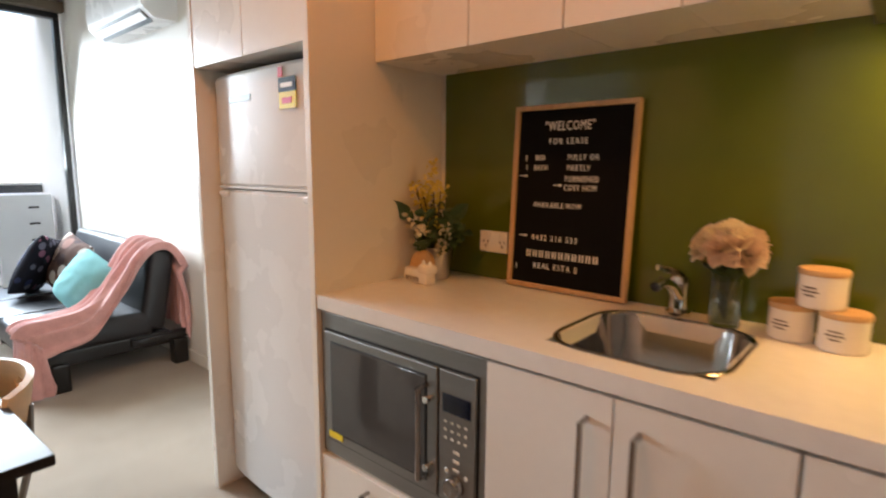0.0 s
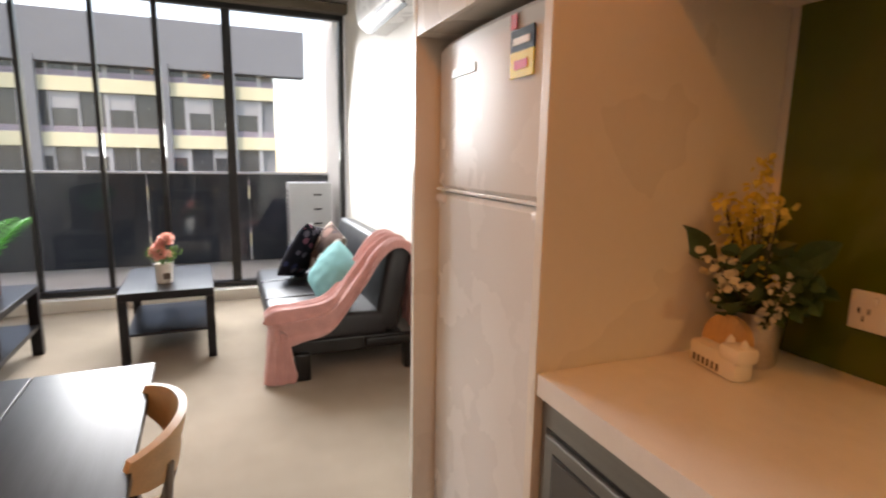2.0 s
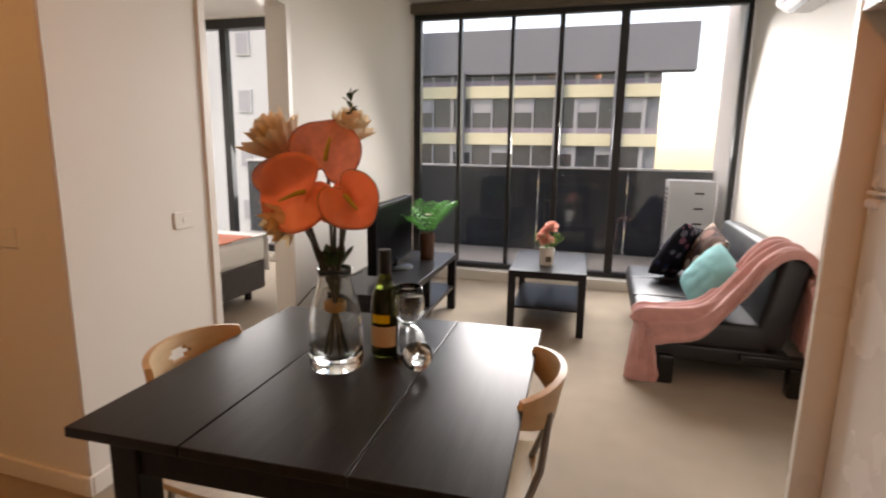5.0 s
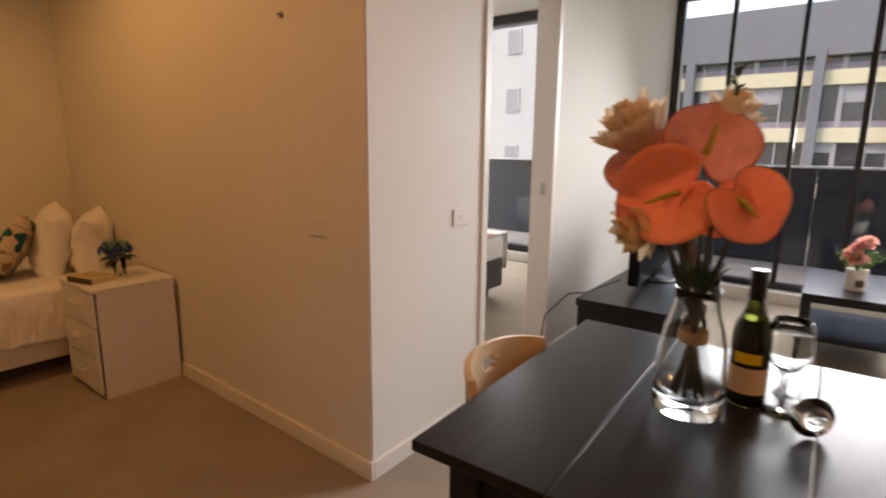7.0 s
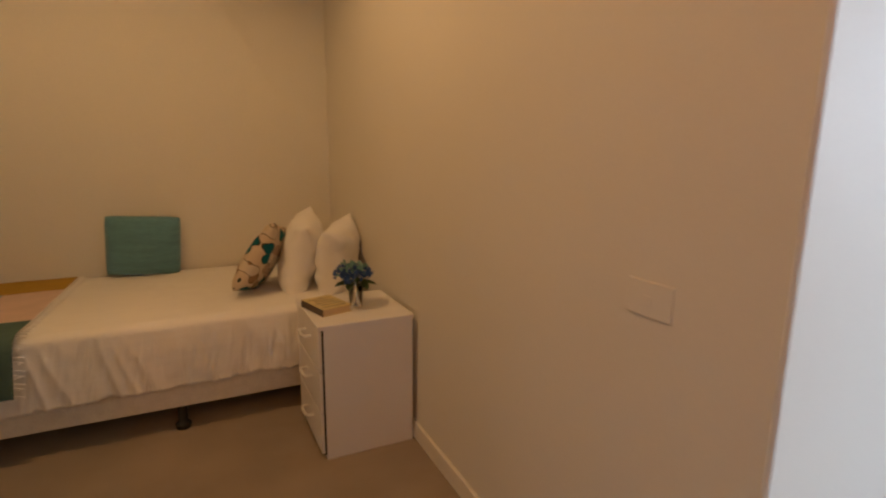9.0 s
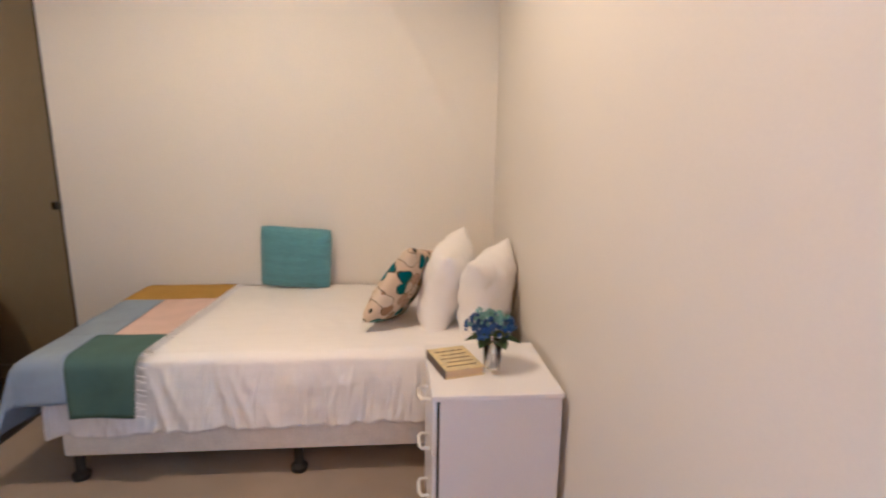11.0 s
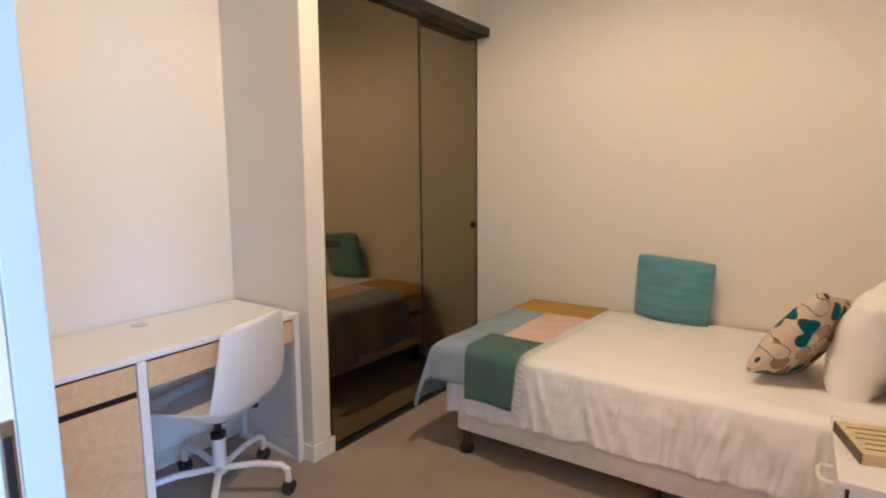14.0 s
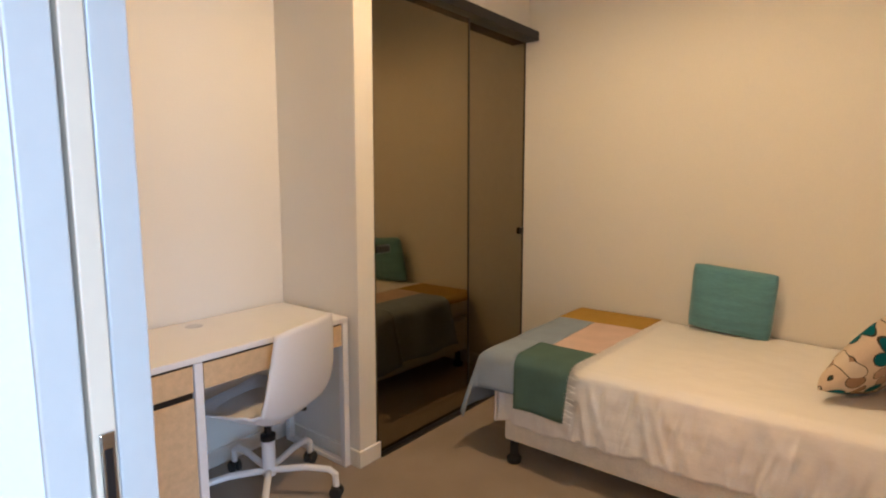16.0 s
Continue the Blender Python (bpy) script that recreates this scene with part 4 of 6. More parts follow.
def canister(x, y, z, turn):
    c = thing("canister", "white ceramic canister with an orange wooden lid", "canister", pose(x, y, z, 0, 0, turn) @ Matrix.Scale(0.9, 4), "stack of three canisters")
    part("body", lathe(bmesh.new(), [(0, 0), (0.046, 0), (0.049, 0.004), (0.049, 0.075), (0, 0.075)], 32), CERAMIC, c, smooth=True)
    part("lid", lathe(bmesh.new(), [(0, 0.0755), (0.05, 0.0755), (0.051, 0.079), (0.051, 0.086), (0.049, 0.089), (0, 0.089)], 32), OAK, c, "pale wooden lid", True)
    for k, w in enumerate((0.03, 0.04, 0.024)):
        bm = bmesh.new()
        n = 8
        for i in range(n):
            a0, a1 = -1.57 + (i / n - 0.5) * w / 0.05, -1.57 + ((i + 0.8) / n - 0.5) * w / 0.05
            vs = [bm.verts.new((0.0494 * math.cos(a), 0.0494 * math.sin(a), 0.046 - k * 0.009 + dz)) for a, dz in ((a0, 0), (a1, 0), (a1, 0.005), (a0, 0.005))]
            bm.faces.new(vs)
        part("lettering", bm, DARKPAPER, c, "illegible small print")
    return c


canister(0.222, 1.80, CT, -20)
canister(0.315, 1.778, CT, -15)
canister(0.272, 1.788, CT + 0.0805, -25)

# ---- living room ----
ac = thing("air_conditioner", "white wall-mounted split air conditioner above the sofa", "air conditioner", pose(-3.42, LY, 2.10))
bm = bmesh.new()
prof = [(0.0, 0.0), (-0.13, 0.0), (-0.19, 0.05), (-0.205, 0.12), (-0.2, 0.25), (-0.17, 0.285), (0.0, 0.29)]
rows = [[bm.verts.new((x, y, z)) for y, z in prof] for x in (-0.46, 0.46)]
for k in range(len(prof) - 1):
    bm.faces.new((rows[0][k], rows[0][k + 1], rows[1][k + 1], rows[1][k]))
for r in rows:
    bm.faces.new(r)
bmesh.ops.bevel(bm, geom=list(bm.edges), offset=0.008, segments=2, affect="EDGES")
part("housing", bm, WHITE, ac, smooth=True)
part("louvre", bx(-0.36, 0.36, -0.178, -0.125, -0.008, 0.006, bevel=0.004, m=Matrix.Rotation(radians(-38), 4, "X")), WHITEMATT, ac, "slim air outlet louvre", m=pose(0, -0.02, -0.075))
slope = lambda t, lift: Vector((0, -0.13 - 0.06 * t - 0.64 * lift, 0.05 * t - 0.768 * lift))
part("outlet", sheet(bmesh.new(), lambda u, v: slope(-0.25 + 1.2 * v, 0.002) + Vector((-0.40 + 0.80 * u, 0, max(0.0, 0.012 * (0.2 - v)))), 2, 4, 0.0015), BLACK, ac, "dark air outlet slot")
part("outlet_flap", sheet(bmesh.new(), lambda u, v: slope(0.12 + 0.62 * v, 0.009) + Vector((-0.385 + 0.77 * u, 0, 0)), 2, 2, 0.004), WHITEMATT, ac, "slim white outlet flap")

sofa = thing("sofa_bed", "black vinyl click-clack sofa bed on short feet", "sofa", pose(-3.78, 1.45, 0))
# local frame: x along the wall, y to the wall
seat = part("seat", bx(-0.74, 0.70, -0.41, 0.26, 0.22, 0.375, bevel=0.035, seg=4), VINYL, sofa, smooth=True)
bm = bmesh.new()
box(bm, -0.80, 0.70, -0.075, 0.075, 0.0, 0.52, bevel=0.035, seg=4, m=pose(0, 0.25, 0.25, -11, 0, 0))
part("backrest", bm, VINYL, sofa, smooth=True)
for x in (-0.28, 0.22):
    part("seam", tube(bmesh.new(), [(x, -0.405, 0.372), (x, -0.2, 0.379), (x, 0.1, 0.379), (x, 0.22, 0.40)], 0.006, 6), VINYL, seat)
part("frame", bx(-0.72, 0.685, -0.35, 0.36, 0.14, 0.225, bevel=0.01), BLACK, sofa)
for x in (-0.70, 0.64):
    part("side_arm", bx(x, x + 0.075, 0.12, 0.50, 0.165, 0.215, bevel=0.012), BLACK, sofa, "protruding black base arm")
    for y in (-0.29, 0.36):
        part("foot", bx(x - 0.005, x + 0.08, y, y + 0.09, 0.0, 0.165, bevel=0.012), BLACK, sofa)


def drape(path, x0, x1, folds, amp, nu, nv, thick, seed, flare=0.0, end=99.0):
    pts = [Vector(p) for p in path]
    lens = [0]
    for a, b in zip(pts, pts[1:]):
        lens.append(lens[-1] + (b - a).length)

    def at(t):
        d = t * lens[-1]
        for i in range(len(pts) - 1):
            if d <= lens[i + 1] + 1e-9:
                f = (d - lens[i]) / (lens[i + 1] - lens[i])
                p0, p1, p2, p3 = pts[max(i - 1, 0)], pts[i], pts[i + 1], pts[min(i + 2, len(pts) - 1)]
                return 0.5 * ((2 * p1) + (p2 - p0) * f + (2 * p0 - 5 * p1 + 4 * p2 - p3) * f * f + (3 * p1 - p0 - 3 * p2 + p3) * f ** 3)
        return pts[-1]

    def fn(u, v):
        p, q = at(u), at(min(1, u + 0.01)) - at(max(0, u - 0.01))
        n = Vector((0, -q.z, q.y)).normalized()
        if n.z < 0 and abs(n.z) > 0.3:
            n = -n
        w = amp * (0.75 + 0.7 * noise.noise(Vector((v * 3, u * 1.6, seed + 9)))) * (0.5 + 0.5 * math.sin(v * folds * 6.28 + 3.0 * noise.noise(Vector((u * 2.5, v * 2, seed))))) + amp * 0.5 * noise.noise(Vector((u * 7, v * 6, seed + 5)))
        spread = 1 + flare * u + 0.5 * flare * max(0, u - 0.8) * 10
        x = p.x + x0 + (x1 - x0) * (0.5 + (v - 0.5) * spread) + 0.02 * noise.noise(Vector((u * 4, seed, 1)))
        q = Vector((x, p.y, max(0.006, p.z))) + n * (w + 0.004)
        over, side = x - end, min(1, max(0, (p.y - 1.0) / 0.1))
        if over > 0:
            r = 0.05
            a = min(over / r, 1.57)
            q.x = end + r * math.sin(a) + 0.5 * w
            q.z = max(0.006 + 0.3 * w, q.z - side * (r * (1 - math.cos(a)) + max(0, over - r * 1.57)))
            q.y += (1 - side) * 0.65 * max(0, over - 0.03)
        return q
    bm = bmesh.new()
    return sheet(bm, fn, nu, nv, thick)


throw = drape([(0.05, 1.905, 0.24), (0.03, 1.90, 0.55), (0, 1.84, 0.74), (0, 1.76, 0.785), (0.02, 1.67, 0.74), (0.06, 1.55, 0.60), (0.11, 1.38, 0.44), (0.12, 1.18, 0.395), (0.14, 1.05, 0.378), (0.17, 1.02, 0.26), (0.19, 1.01, 0.12), (0.19, 0.99, 0.015)], -3.38, -3.02, 4.6, 0.034, 150, 90, 0.01, 3, 0.10, -3.085)
solid("throw_blanket", throw, PINKKNIT, "pink knitted throw trailing over the sofa to the carpet", "blanket", smooth="all")


def cushion(name, label, mat, size, m, seed=1, t=0.15, pinch=0.06, crease=0.006, corner=0.03):
    return solid(name, cushion_mesh(size[0], size[1], t, 36, seed, crease, pinch, corner), mat, label, "cushion", m, smooth="all")


def patterned(name, base, spots):
    m = material(name, base, 0.9, vary=0.08, scale=12, fine=260, bump=0.3, spec=0.1)
    nt = m.node_tree
    b = nt.nodes["Principled BSDF"]
    vo = nt.nodes.new("ShaderNodeTexVoronoi")
    vo.inputs["Scale"].default_value = spots[0]
    co = nt.nodes.new("ShaderNodeTexCoord")
    nt.links.new(co.outputs["Object"], vo.inputs["Vector"])
    cells = nt.nodes.new("ShaderNodeValToRGB")
    cells.color_ramp.interpolation = "CONSTANT"
    el = cells.color_ramp.elements
    while len(el) < len(spots[1]):
        el.new(0.5)
    for k, c in enumerate(spots[1]):
        el[k].position, el[k].color = k / len(spots[1]), (*c, 1)
    sep = nt.nodes.new("ShaderNodeSeparateColor")
    nt.links.new(vo.outputs["Color"], sep.inputs[0])
    nt.links.new(sep.outputs[0], cells.inputs["Fac"])
    edge = nt.nodes.new("ShaderNodeMath")
    edge.operation = "LESS_THAN"
    edge.inputs[1].default_value = spots[2]
    nt.links.new(vo.outputs["Distance"], edge.inputs[0])
    mx = nt.nodes.new("ShaderNodeMix")
    mx.data_type = "RGBA"
    old = b.inputs["Base Color"].links[0].from_socket
    nt.links.new(edge.outputs[0], mx.inputs["Factor"])
    nt.links.new(old, mx.inputs[6])
    nt.links.new(cells.outputs["Color"], mx.inputs[7])
    nt.links.new(mx.outputs[2], b.inputs["Base Color"])
    return m


FLORAL = patterned("dark_floral", (0.012, 0.012, 0.018), (14, [(0.012, 0.012, 0.018), (0.03, 0.04, 0.10), (0.2, 0.08, 0.12), (0.02, 0.03, 0.04), (0.12, 0.12, 0.16)], 0.4))
BROWNS = patterned("brown_print", (0.10, 0.06, 0.05), (11, [(0.35, 0.26, 0.22), (0.06, 0.04, 0.04), (0.22, 0.12, 0.10), (0.5, 0.46, 0.42)], 0.5))
RETRO = patterned("retro_ovals", (0.60, 0.49, 0.36), (15.5, [(0.01, 0.12, 0.15), (0.30, 0.19, 0.12), (0.58, 0.52, 0.42), (0.01, 0.11, 0.14), (0.42, 0.30, 0.22), (0.04, 0.05, 0.05), (0.62, 0.54, 0.42)], 0.46))
rt = RETRO.node_tree
cellnode = [n for n in rt.nodes if n.type == "TEX_VORONOI"][0]
cellnode.voronoi_dimensions = "2D"
cellnode.inputs["Randomness"].default_value = 0.55
swap, turn = rt.nodes.new("ShaderNodeSeparateXYZ"), rt.nodes.new("ShaderNodeCombineXYZ")
rt.links.new(rt.nodes["Texture Coordinate"].outputs["Object"], swap.inputs[0])
rt.links.new(swap.outputs["X"], turn.inputs["X"])
rt.links.new(swap.outputs["Z"], turn.inputs["Y"])
rt.links.new(turn.outputs[0], cellnode.inputs["Vector"])
# dark outline round each oval
ringed, ringmix = rt.nodes.new("ShaderNodeMath"), rt.nodes.new("ShaderNodeMix")
ringed.operation, ringmix.data_type = "COMPARE", "RGBA"
ringed.inputs[1].default_value, ringed.inputs[2].default_value = 0.44, 0.022
rt.links.new(cellnode.outputs["Distance"], ringed.inputs[0])
rt.links.new(ringed.outputs[0], ringmix.inputs["Factor"])
rt.links.new(rt.nodes["Principled BSDF"].inputs["Base Color"].links[0].from_socket, ringmix.inputs[6])
ringmix.inputs[7].default_value = (0.05, 0.045, 0.04, 1)
rt.links.new(ringmix.outputs[2], rt.nodes["Principled BSDF"].inputs["Base Color"])
cushion("cushion", "aqua cotton cushion leaning on the sofa back", AQUA, (0.35, 0.34), pose(-3.42, 1.455, 0.535, -30, 24, 14), 2, 0.19, -0.04)
cushion("cushion", "dark floral cushion leaning on the sofa", FLORAL, (0.46, 0.44), pose(-4.12, 1.36, 0.575, -28, -12, -28), 3)
cushion("cushion", "brown and cream printed cushion on the sofa", BROWNS, (0.40, 0.40), pose(-3.93, 1.50, 0.58, -22, 12, 5), 4)


def coffee_table():
    t = thing("coffee_table", "black-brown square-legged coffee table with a low shelf", "coffee table", pose(-4.04, 0.465, 0, 0, 0, 2.2))
    part("tabletop", bx(-0.395, 0.395, -0.265, 0.265, 0.40, 0.45, bevel=0.003), DARKWOOD, t)
    part("shelf", bx(-0.36, 0.36, -0.235, 0.235, 0.17, 0.186, bevel=0.002), DARKWOOD, t)
    for x in (-0.395, 0.345):
        for y in (-0.265, 0.215):
            part("leg", bx(x, x + 0.05, y, y + 0.05, 0, 0.40, bevel=0.002), DARKWOOD, t)


coffee_table()
fp = thing("flower_pot", "white square pot of peach carnations on the coffee table", "flower pot", pose(-3.9, 0.45, 0.45, 0, 0, 20))
part("pot", lathe(bmesh.new(), [(0, 0), (0.045, 0), (0.05, 0.003), (0.056, 0.125), (0.05, 0.125), (0.048, 0.1), (0, 0.1)], 20), CERAMIC, fp, smooth=True)
part("motif", bx(0.03, 0.06, -0.02, 0.02, 0.03, 0.07, bevel=0.004), DARKPAPER, fp, "dark printed motif")
bm, bml, tips = bmesh.new(), bmesh.new(), []
for k in range(11):
    a = k * 2.4
    p = Vector((0.055 * math.cos(a) * (0.4 + 0.6 * (k % 3) / 2), 0.055 * math.sin(a) * (0.4 + 0.6 * (k % 3) / 2), 0.19 + 0.12 * ((k * 0.618) % 1)))
    tips.append(p)
    bloom(bm, p, p - Vector((0, 0, 0.16)), 0.046, rnd, 26)
part("flower", bm, PEACH, fp)
for k in range(12):
    leaf_spray(bml, (0, 0, 0.12), (math.cos(k * 1.9), math.sin(k * 1.9), 0.7 + 0.5 * (k % 2)), 0.13, rnd, 6, 0.014, 0.04)
part("leaf", bml, LEAF, fp)
part("stem", stems(tips, (0, 0, 0.09), 0.002), LEAF, fp)

tv_unit = thing("tv_bench", "long low black-brown television bench with open shelf", "tv bench", pose(-3.395, -0.505, 0, 0, 0, 1.5))
L2, D2 = 0.69, 0.245
part("top", bx(-L2, L2, -D2, D2, 0.41, 0.45, bevel=0.003), DARKWOOD, tv_unit)
part("bottom", bx(-L2 + 0.03, L2 - 0.03, -D2 + 0.01, D2 - 0.01, 0.17, 0.20, bevel=0.002), DARKWOOD, tv_unit)
part("divider", bx(-0.012, 0.012, -D2 + 0.01, D2 - 0.02, 0.20, 0.41), DARKWOOD, tv_unit)
part("back", bx(-L2 + 0.05, L2 - 0.05, -D2 + 0.005, -D2 + 0.015, 0.20, 0.41), DARKWOOD, tv_unit)
part("end_panel", bx(L2 - 0.06, L2 - 0.02, -D2 + 0.005, D2 - 0.005, 0.0, 0.41, bevel=0.002), DARKWOOD, tv_unit)
for x in (-L2 + 0.0, ):
    for y in (-D2, D2 - 0.06):
        part("leg", bx(x, x + 0.06, y, y + 0.06, 0, 0.41, bevel=0.003), DARKWOOD, tv_unit)
tv = thing("television", "small black flat-screen television on an oval stand", "television", pose(-3.44, -0.555, 0.45, 0, 0, 185.5))
part("stand", lathe(bmesh.new(), [(0, 0), (0.13, 0), (0.135, 0.006), (0.12, 0.016), (0, 0.018)], 32), BLACK, tv, "glossy oval stand", True)
part("neck", bx(-0.03, 0.03, -0.02, 0.02, 0.014, 0.07, bevel=0.004), TVBLACK, tv)
part("casing", bx(-0.445, 0.445, 0.0, 0.05, 0.035, 0.472, bevel=0.01), TVBLACK, tv, smooth=True)
part("bezel", bx(-0.445, 0.445, -0.012, 0.003, 0.035, 0.472, bevel=0.004), TVBLACK, tv)
part("screen", bx(-0.425, 0.425, -0.0135, -0.011, 0.06, 0.452), SCREEN, tv)
solid("television_cable", tube(bmesh.new(), [(-3.05, -0.62, 0.50), (-2.8, -0.72, 0.46), (-2.76, -0.80, 0.45), (-2.74, -0.93, 0.30), (-2.74, -0.955, 0.1)], 0.004, 6), BLACK, "black cable running from the television to the wall", "cable")

palm = thing("potted_palm", "green fern palm with a white flower in a brown pot", "potted plant", pose(-3.79, -0.43, 0.45))
part("pot", lathe(bmesh.new(), [(0, 0), (0.05, 0), (0.053, 0.005), (0.056, 0.2), (0.05, 0.2), (0.048, 0.17), (0, 0.17)], 24), BARK, palm, smooth=True)
bm = bmesh.new()
bms = bmesh.new()
for k in range(11):
    a = k * 2.399
    d = Vector((math.cos(a), math.sin(a), 0))
    lean = 0.5 + 0.6 * ((k * 0.37) % 1)
    prev = Vector((0, 0, 0.18))
    pts = [prev]
    for i in range(1, 11):
        t = i / 10
        p = Vector((0, 0, 0.18)) + d * 0.34 * lean * t + Vector((0, 0, 0.32 * t * (1.15 - 0.55 * t * lean)))
        pts.append(p)
        q = (p - prev).normalized()
        side = q.cross(Vector((0, 0, 1))).normalized()
        for s in (1, -1):
            petal(bm, p, side * s + q * 0.8, Vector((0, 0, 1)), 0.12 * math.sin(math.pi * (0.15 + 0.8 * t)), 0.026, -0.15, 3)
        prev = p
    tube(bms, pts, 0.002, 4)
part("frond", bm, PALM, palm)
part("stem", bms, LEAF, palm)
bm = bmesh.new()
for k in range(9):
    petal(bm, (0.05, 0.03, 0.33), (math.cos(k * 0.7), math.sin(k * 0.7), 0.8), (0, 0, 1), 0.05, 0.03, -0.3)
part("flower", bm, WHITEPETAL, palm)

# ---- dining table ----
TT = 0.726
tbl = thing("dining_table", "square black-brown dining table with three plank boards", "dining table", pose(-1.18, 0.235, 0, 0, 0, 2.2))
TW = 0.432
for k, (a, b) in enumerate(((-TW, -0.17), (-0.1675, 0.165), (0.1675, TW))):
    part("plank", bx(-TW, TW, a, b, TT - 0.022, TT, bevel=0.0025), DARKWOOD, tbl)
for y in (-TW + 0.06, TW - 0.085):
    part("apron", bx(-TW + 0.11, TW - 0.11, y, y + 0.025, TT - 0.12, TT - 0.0225), DARKWOOD, tbl)
for x in (-TW + 0.06, TW - 0.085):
    part("apron", bx(x, x + 0.025, -TW + 0.085, TW - 0.085, TT - 0.12, TT - 0.0225), DARKWOOD, tbl)
for x in (-TW + 0.05, TW - 0.115):
    for y in (-TW + 0.05, TW - 0.115):
        part("leg", bx(x, x + 0.065, y, y + 0.065, 0, TT - 0.0225, bevel=0.003), DARKWOOD, tbl)


def bentwood_chair(m, label):
    c = thing("dining_chair", label, "chair", m, "chairs at the dining table")
    # local: back at y = 0, seat towards -y
    bm = bmesh.new()
    prof = lambda u: Vector((0.205 * math.sin(u * 1.15), -0.075 * (1 - math.cos(u * 1.15)) * 1.9, 0))

    def rail(u, v):
        q = 2 * u - 1
        at = prof(q)
        tall = 0.112 * (1 - 0.5 * q * q)
        return Vector((at.x * (1 - 0.04 * v), at.y + 0.02 * v, 0.757 - 0.014 * q * q - tall * (1 - v)))
    g = [[bm.verts.new(rail(i / 32, j / 10)) for j in range(11)] for i in range(33)]
    hole = lambda i, j: 4 <= j <= 6 and 13 <= i <= 18 and not (j != 5 and i in (13, 18))
    thicken(bm, [bm.faces.new((g[i][j], g[i + 1][j], g[i + 1][j + 1], g[i][j + 1])) for i in range(32) for j in range(10) if not hole(i, j)], 0.016)
    part("backrest", bm, PALEWOOD, c, "curved pale plywood backrest with a hand hole", smooth=True)
    bm = bmesh.new()
    sheet(bm, lambda u, v: Vector(((u - 0.5) * (0.36 + 0.03 * v), -0.05 - 0.36 * v, 0.435 + 0.02 * (2 * u - 1) ** 2 - 0.012 * math.sin(v * 3.1))), 12, 12, 0.014)
    part("seat", bm, PALEWOOD, c, smooth=True)
    for s in (-1, 1):
        bm = tube(bmesh.new(), [(s * 0.10, -0.012, 0.69), (s * 0.11, -0.025, 0.55), (s * 0.125, -0.065, 0.43), (s * 0.15, -0.06, 0.2), (s * 0.16, -0.05, 0.0)], 0.009, 8)
        part("back_leg", bm, DARKSTEEL, c, smooth=True)
        bm = tube(bmesh.new(), [(s * 0.16, -0.09, 0.425), (s * 0.165, -0.36, 0.422), (s * 0.17, -0.385, 0.40), (s * 0.185, -0.42, 0.0)], 0.011, 8)
        part("front_leg", bm, DARKSTEEL, c, smooth=True)
    return c


bentwood_chair(pose(-1.26, 0.73, 0, 0, 0, 2), "pale bentwood chair pushed in at the sofa side of the table")
bentwood_chair(pose(-1.145, -0.285, 0, 0, 0, 181), "pale bentwood chair pushed in at the doorway side of the table")

# vase of anthuriums
av = thing("anthurium_vase", "tall clear glass vase of orange anthuriums and cream proteas", "vase", pose(-1.178, 0.18, TT))
part("vase", lathe(bmesh.new(), [(0, 0.004), (0.056, 0.0), (0.06, 0.004), (0.063, 0.02), (0.062, 0.06), (0.060, 0.10), (0.058, 0.13), (0.05, 0.17), (0.041, 0.20), (0.037, 0.225), (0.040, 0.245), (0.037, 0.245), (0.034, 0.225), (0.038, 0.2), (0.047, 0.17), (0.055, 0.13), (0.057, 0.1), (0.059, 0.06), (0.058, 0.024), (0, 0.02)], 36), GLASS, av, smooth="all", m=Matrix.Diagonal((1.1, 1.1, 1.04, 1)))


def anthurium(name, p, normal, size, mat, parent, twist=0, rim=None):
    """A heart-shaped spathe round p, tip turned twist degrees from straight down, with its spadix and rim."""
    bm = bmesh.new()
    n = Vector(normal).normalized()
    side = Vector((0, 0, 1)).cross(n).normalized()
    up2 = n.cross(side)
    c, s = math.cos(radians(twist)), math.sin(radians(twist))
    side, up2 = side * c + up2 * s, up2 * c - side * s
    K, R = 48, 8

    def at(f, a):
        turn = min(a, 2 * math.pi - a)
        heart = 0.95 - 0.5 * math.exp(-(turn / 0.34) ** 2) + 0.16 * math.exp(-((math.pi - turn) / 0.4) ** 2)
        x, y = size * heart * math.sin(a) * 1.04, size * heart * math.cos(a)
        fold = 0.40 * abs(math.sin(a)) ** 1.5 * f ** 1.6
        d = size * (fold - 0.16 * f ** 2 * (math.cos(a) < 0) * math.cos(a) ** 2 + 0.035 * math.sin(a * 3 + size * 90) * f ** 2 + 0.012 * math.sin(a * 11) * f * f)
        return Vector(p) + (side * x + up2 * y) * f + n * d

    rows = [[bm.verts.new(at(r / R, 2 * math.pi * k / K)) for k in range(K)] for r in range(1, R + 1)]
    mid = bm.verts.new(Vector(p))
    for k in range(K):
        j = (k + 1) % K
        bm.faces.new((mid, rows[0][k], rows[0][j]))
        for q, w in zip(rows, rows[1:]):
            bm.faces.new((q[k], w[k], w[j], q[j]))
    thicken(bm, list(bm.faces), 0.0016)
    ob = part("anthurium", bm, mat, parent, name, "all")
    root = at(0.42, 0.0)
    bm = tube(bmesh.new(), [root, root + n * size * 0.16 - up2 * size * 0.18, root + n * size * 0.26 - up2 * size * 0.62], [0.006, 0.0055, 0.0025], 8)
    part("spadix", bm, SPADIX, ob, "greenish yellow spadix", True)
    part("rim", tube(bmesh.new(), [at(1.0, 2 * math.pi * k / K) - n * 0.0008 for k in range(K + 1)], 0.0015, 5), rim or mat, ob, "darker rolled rim")


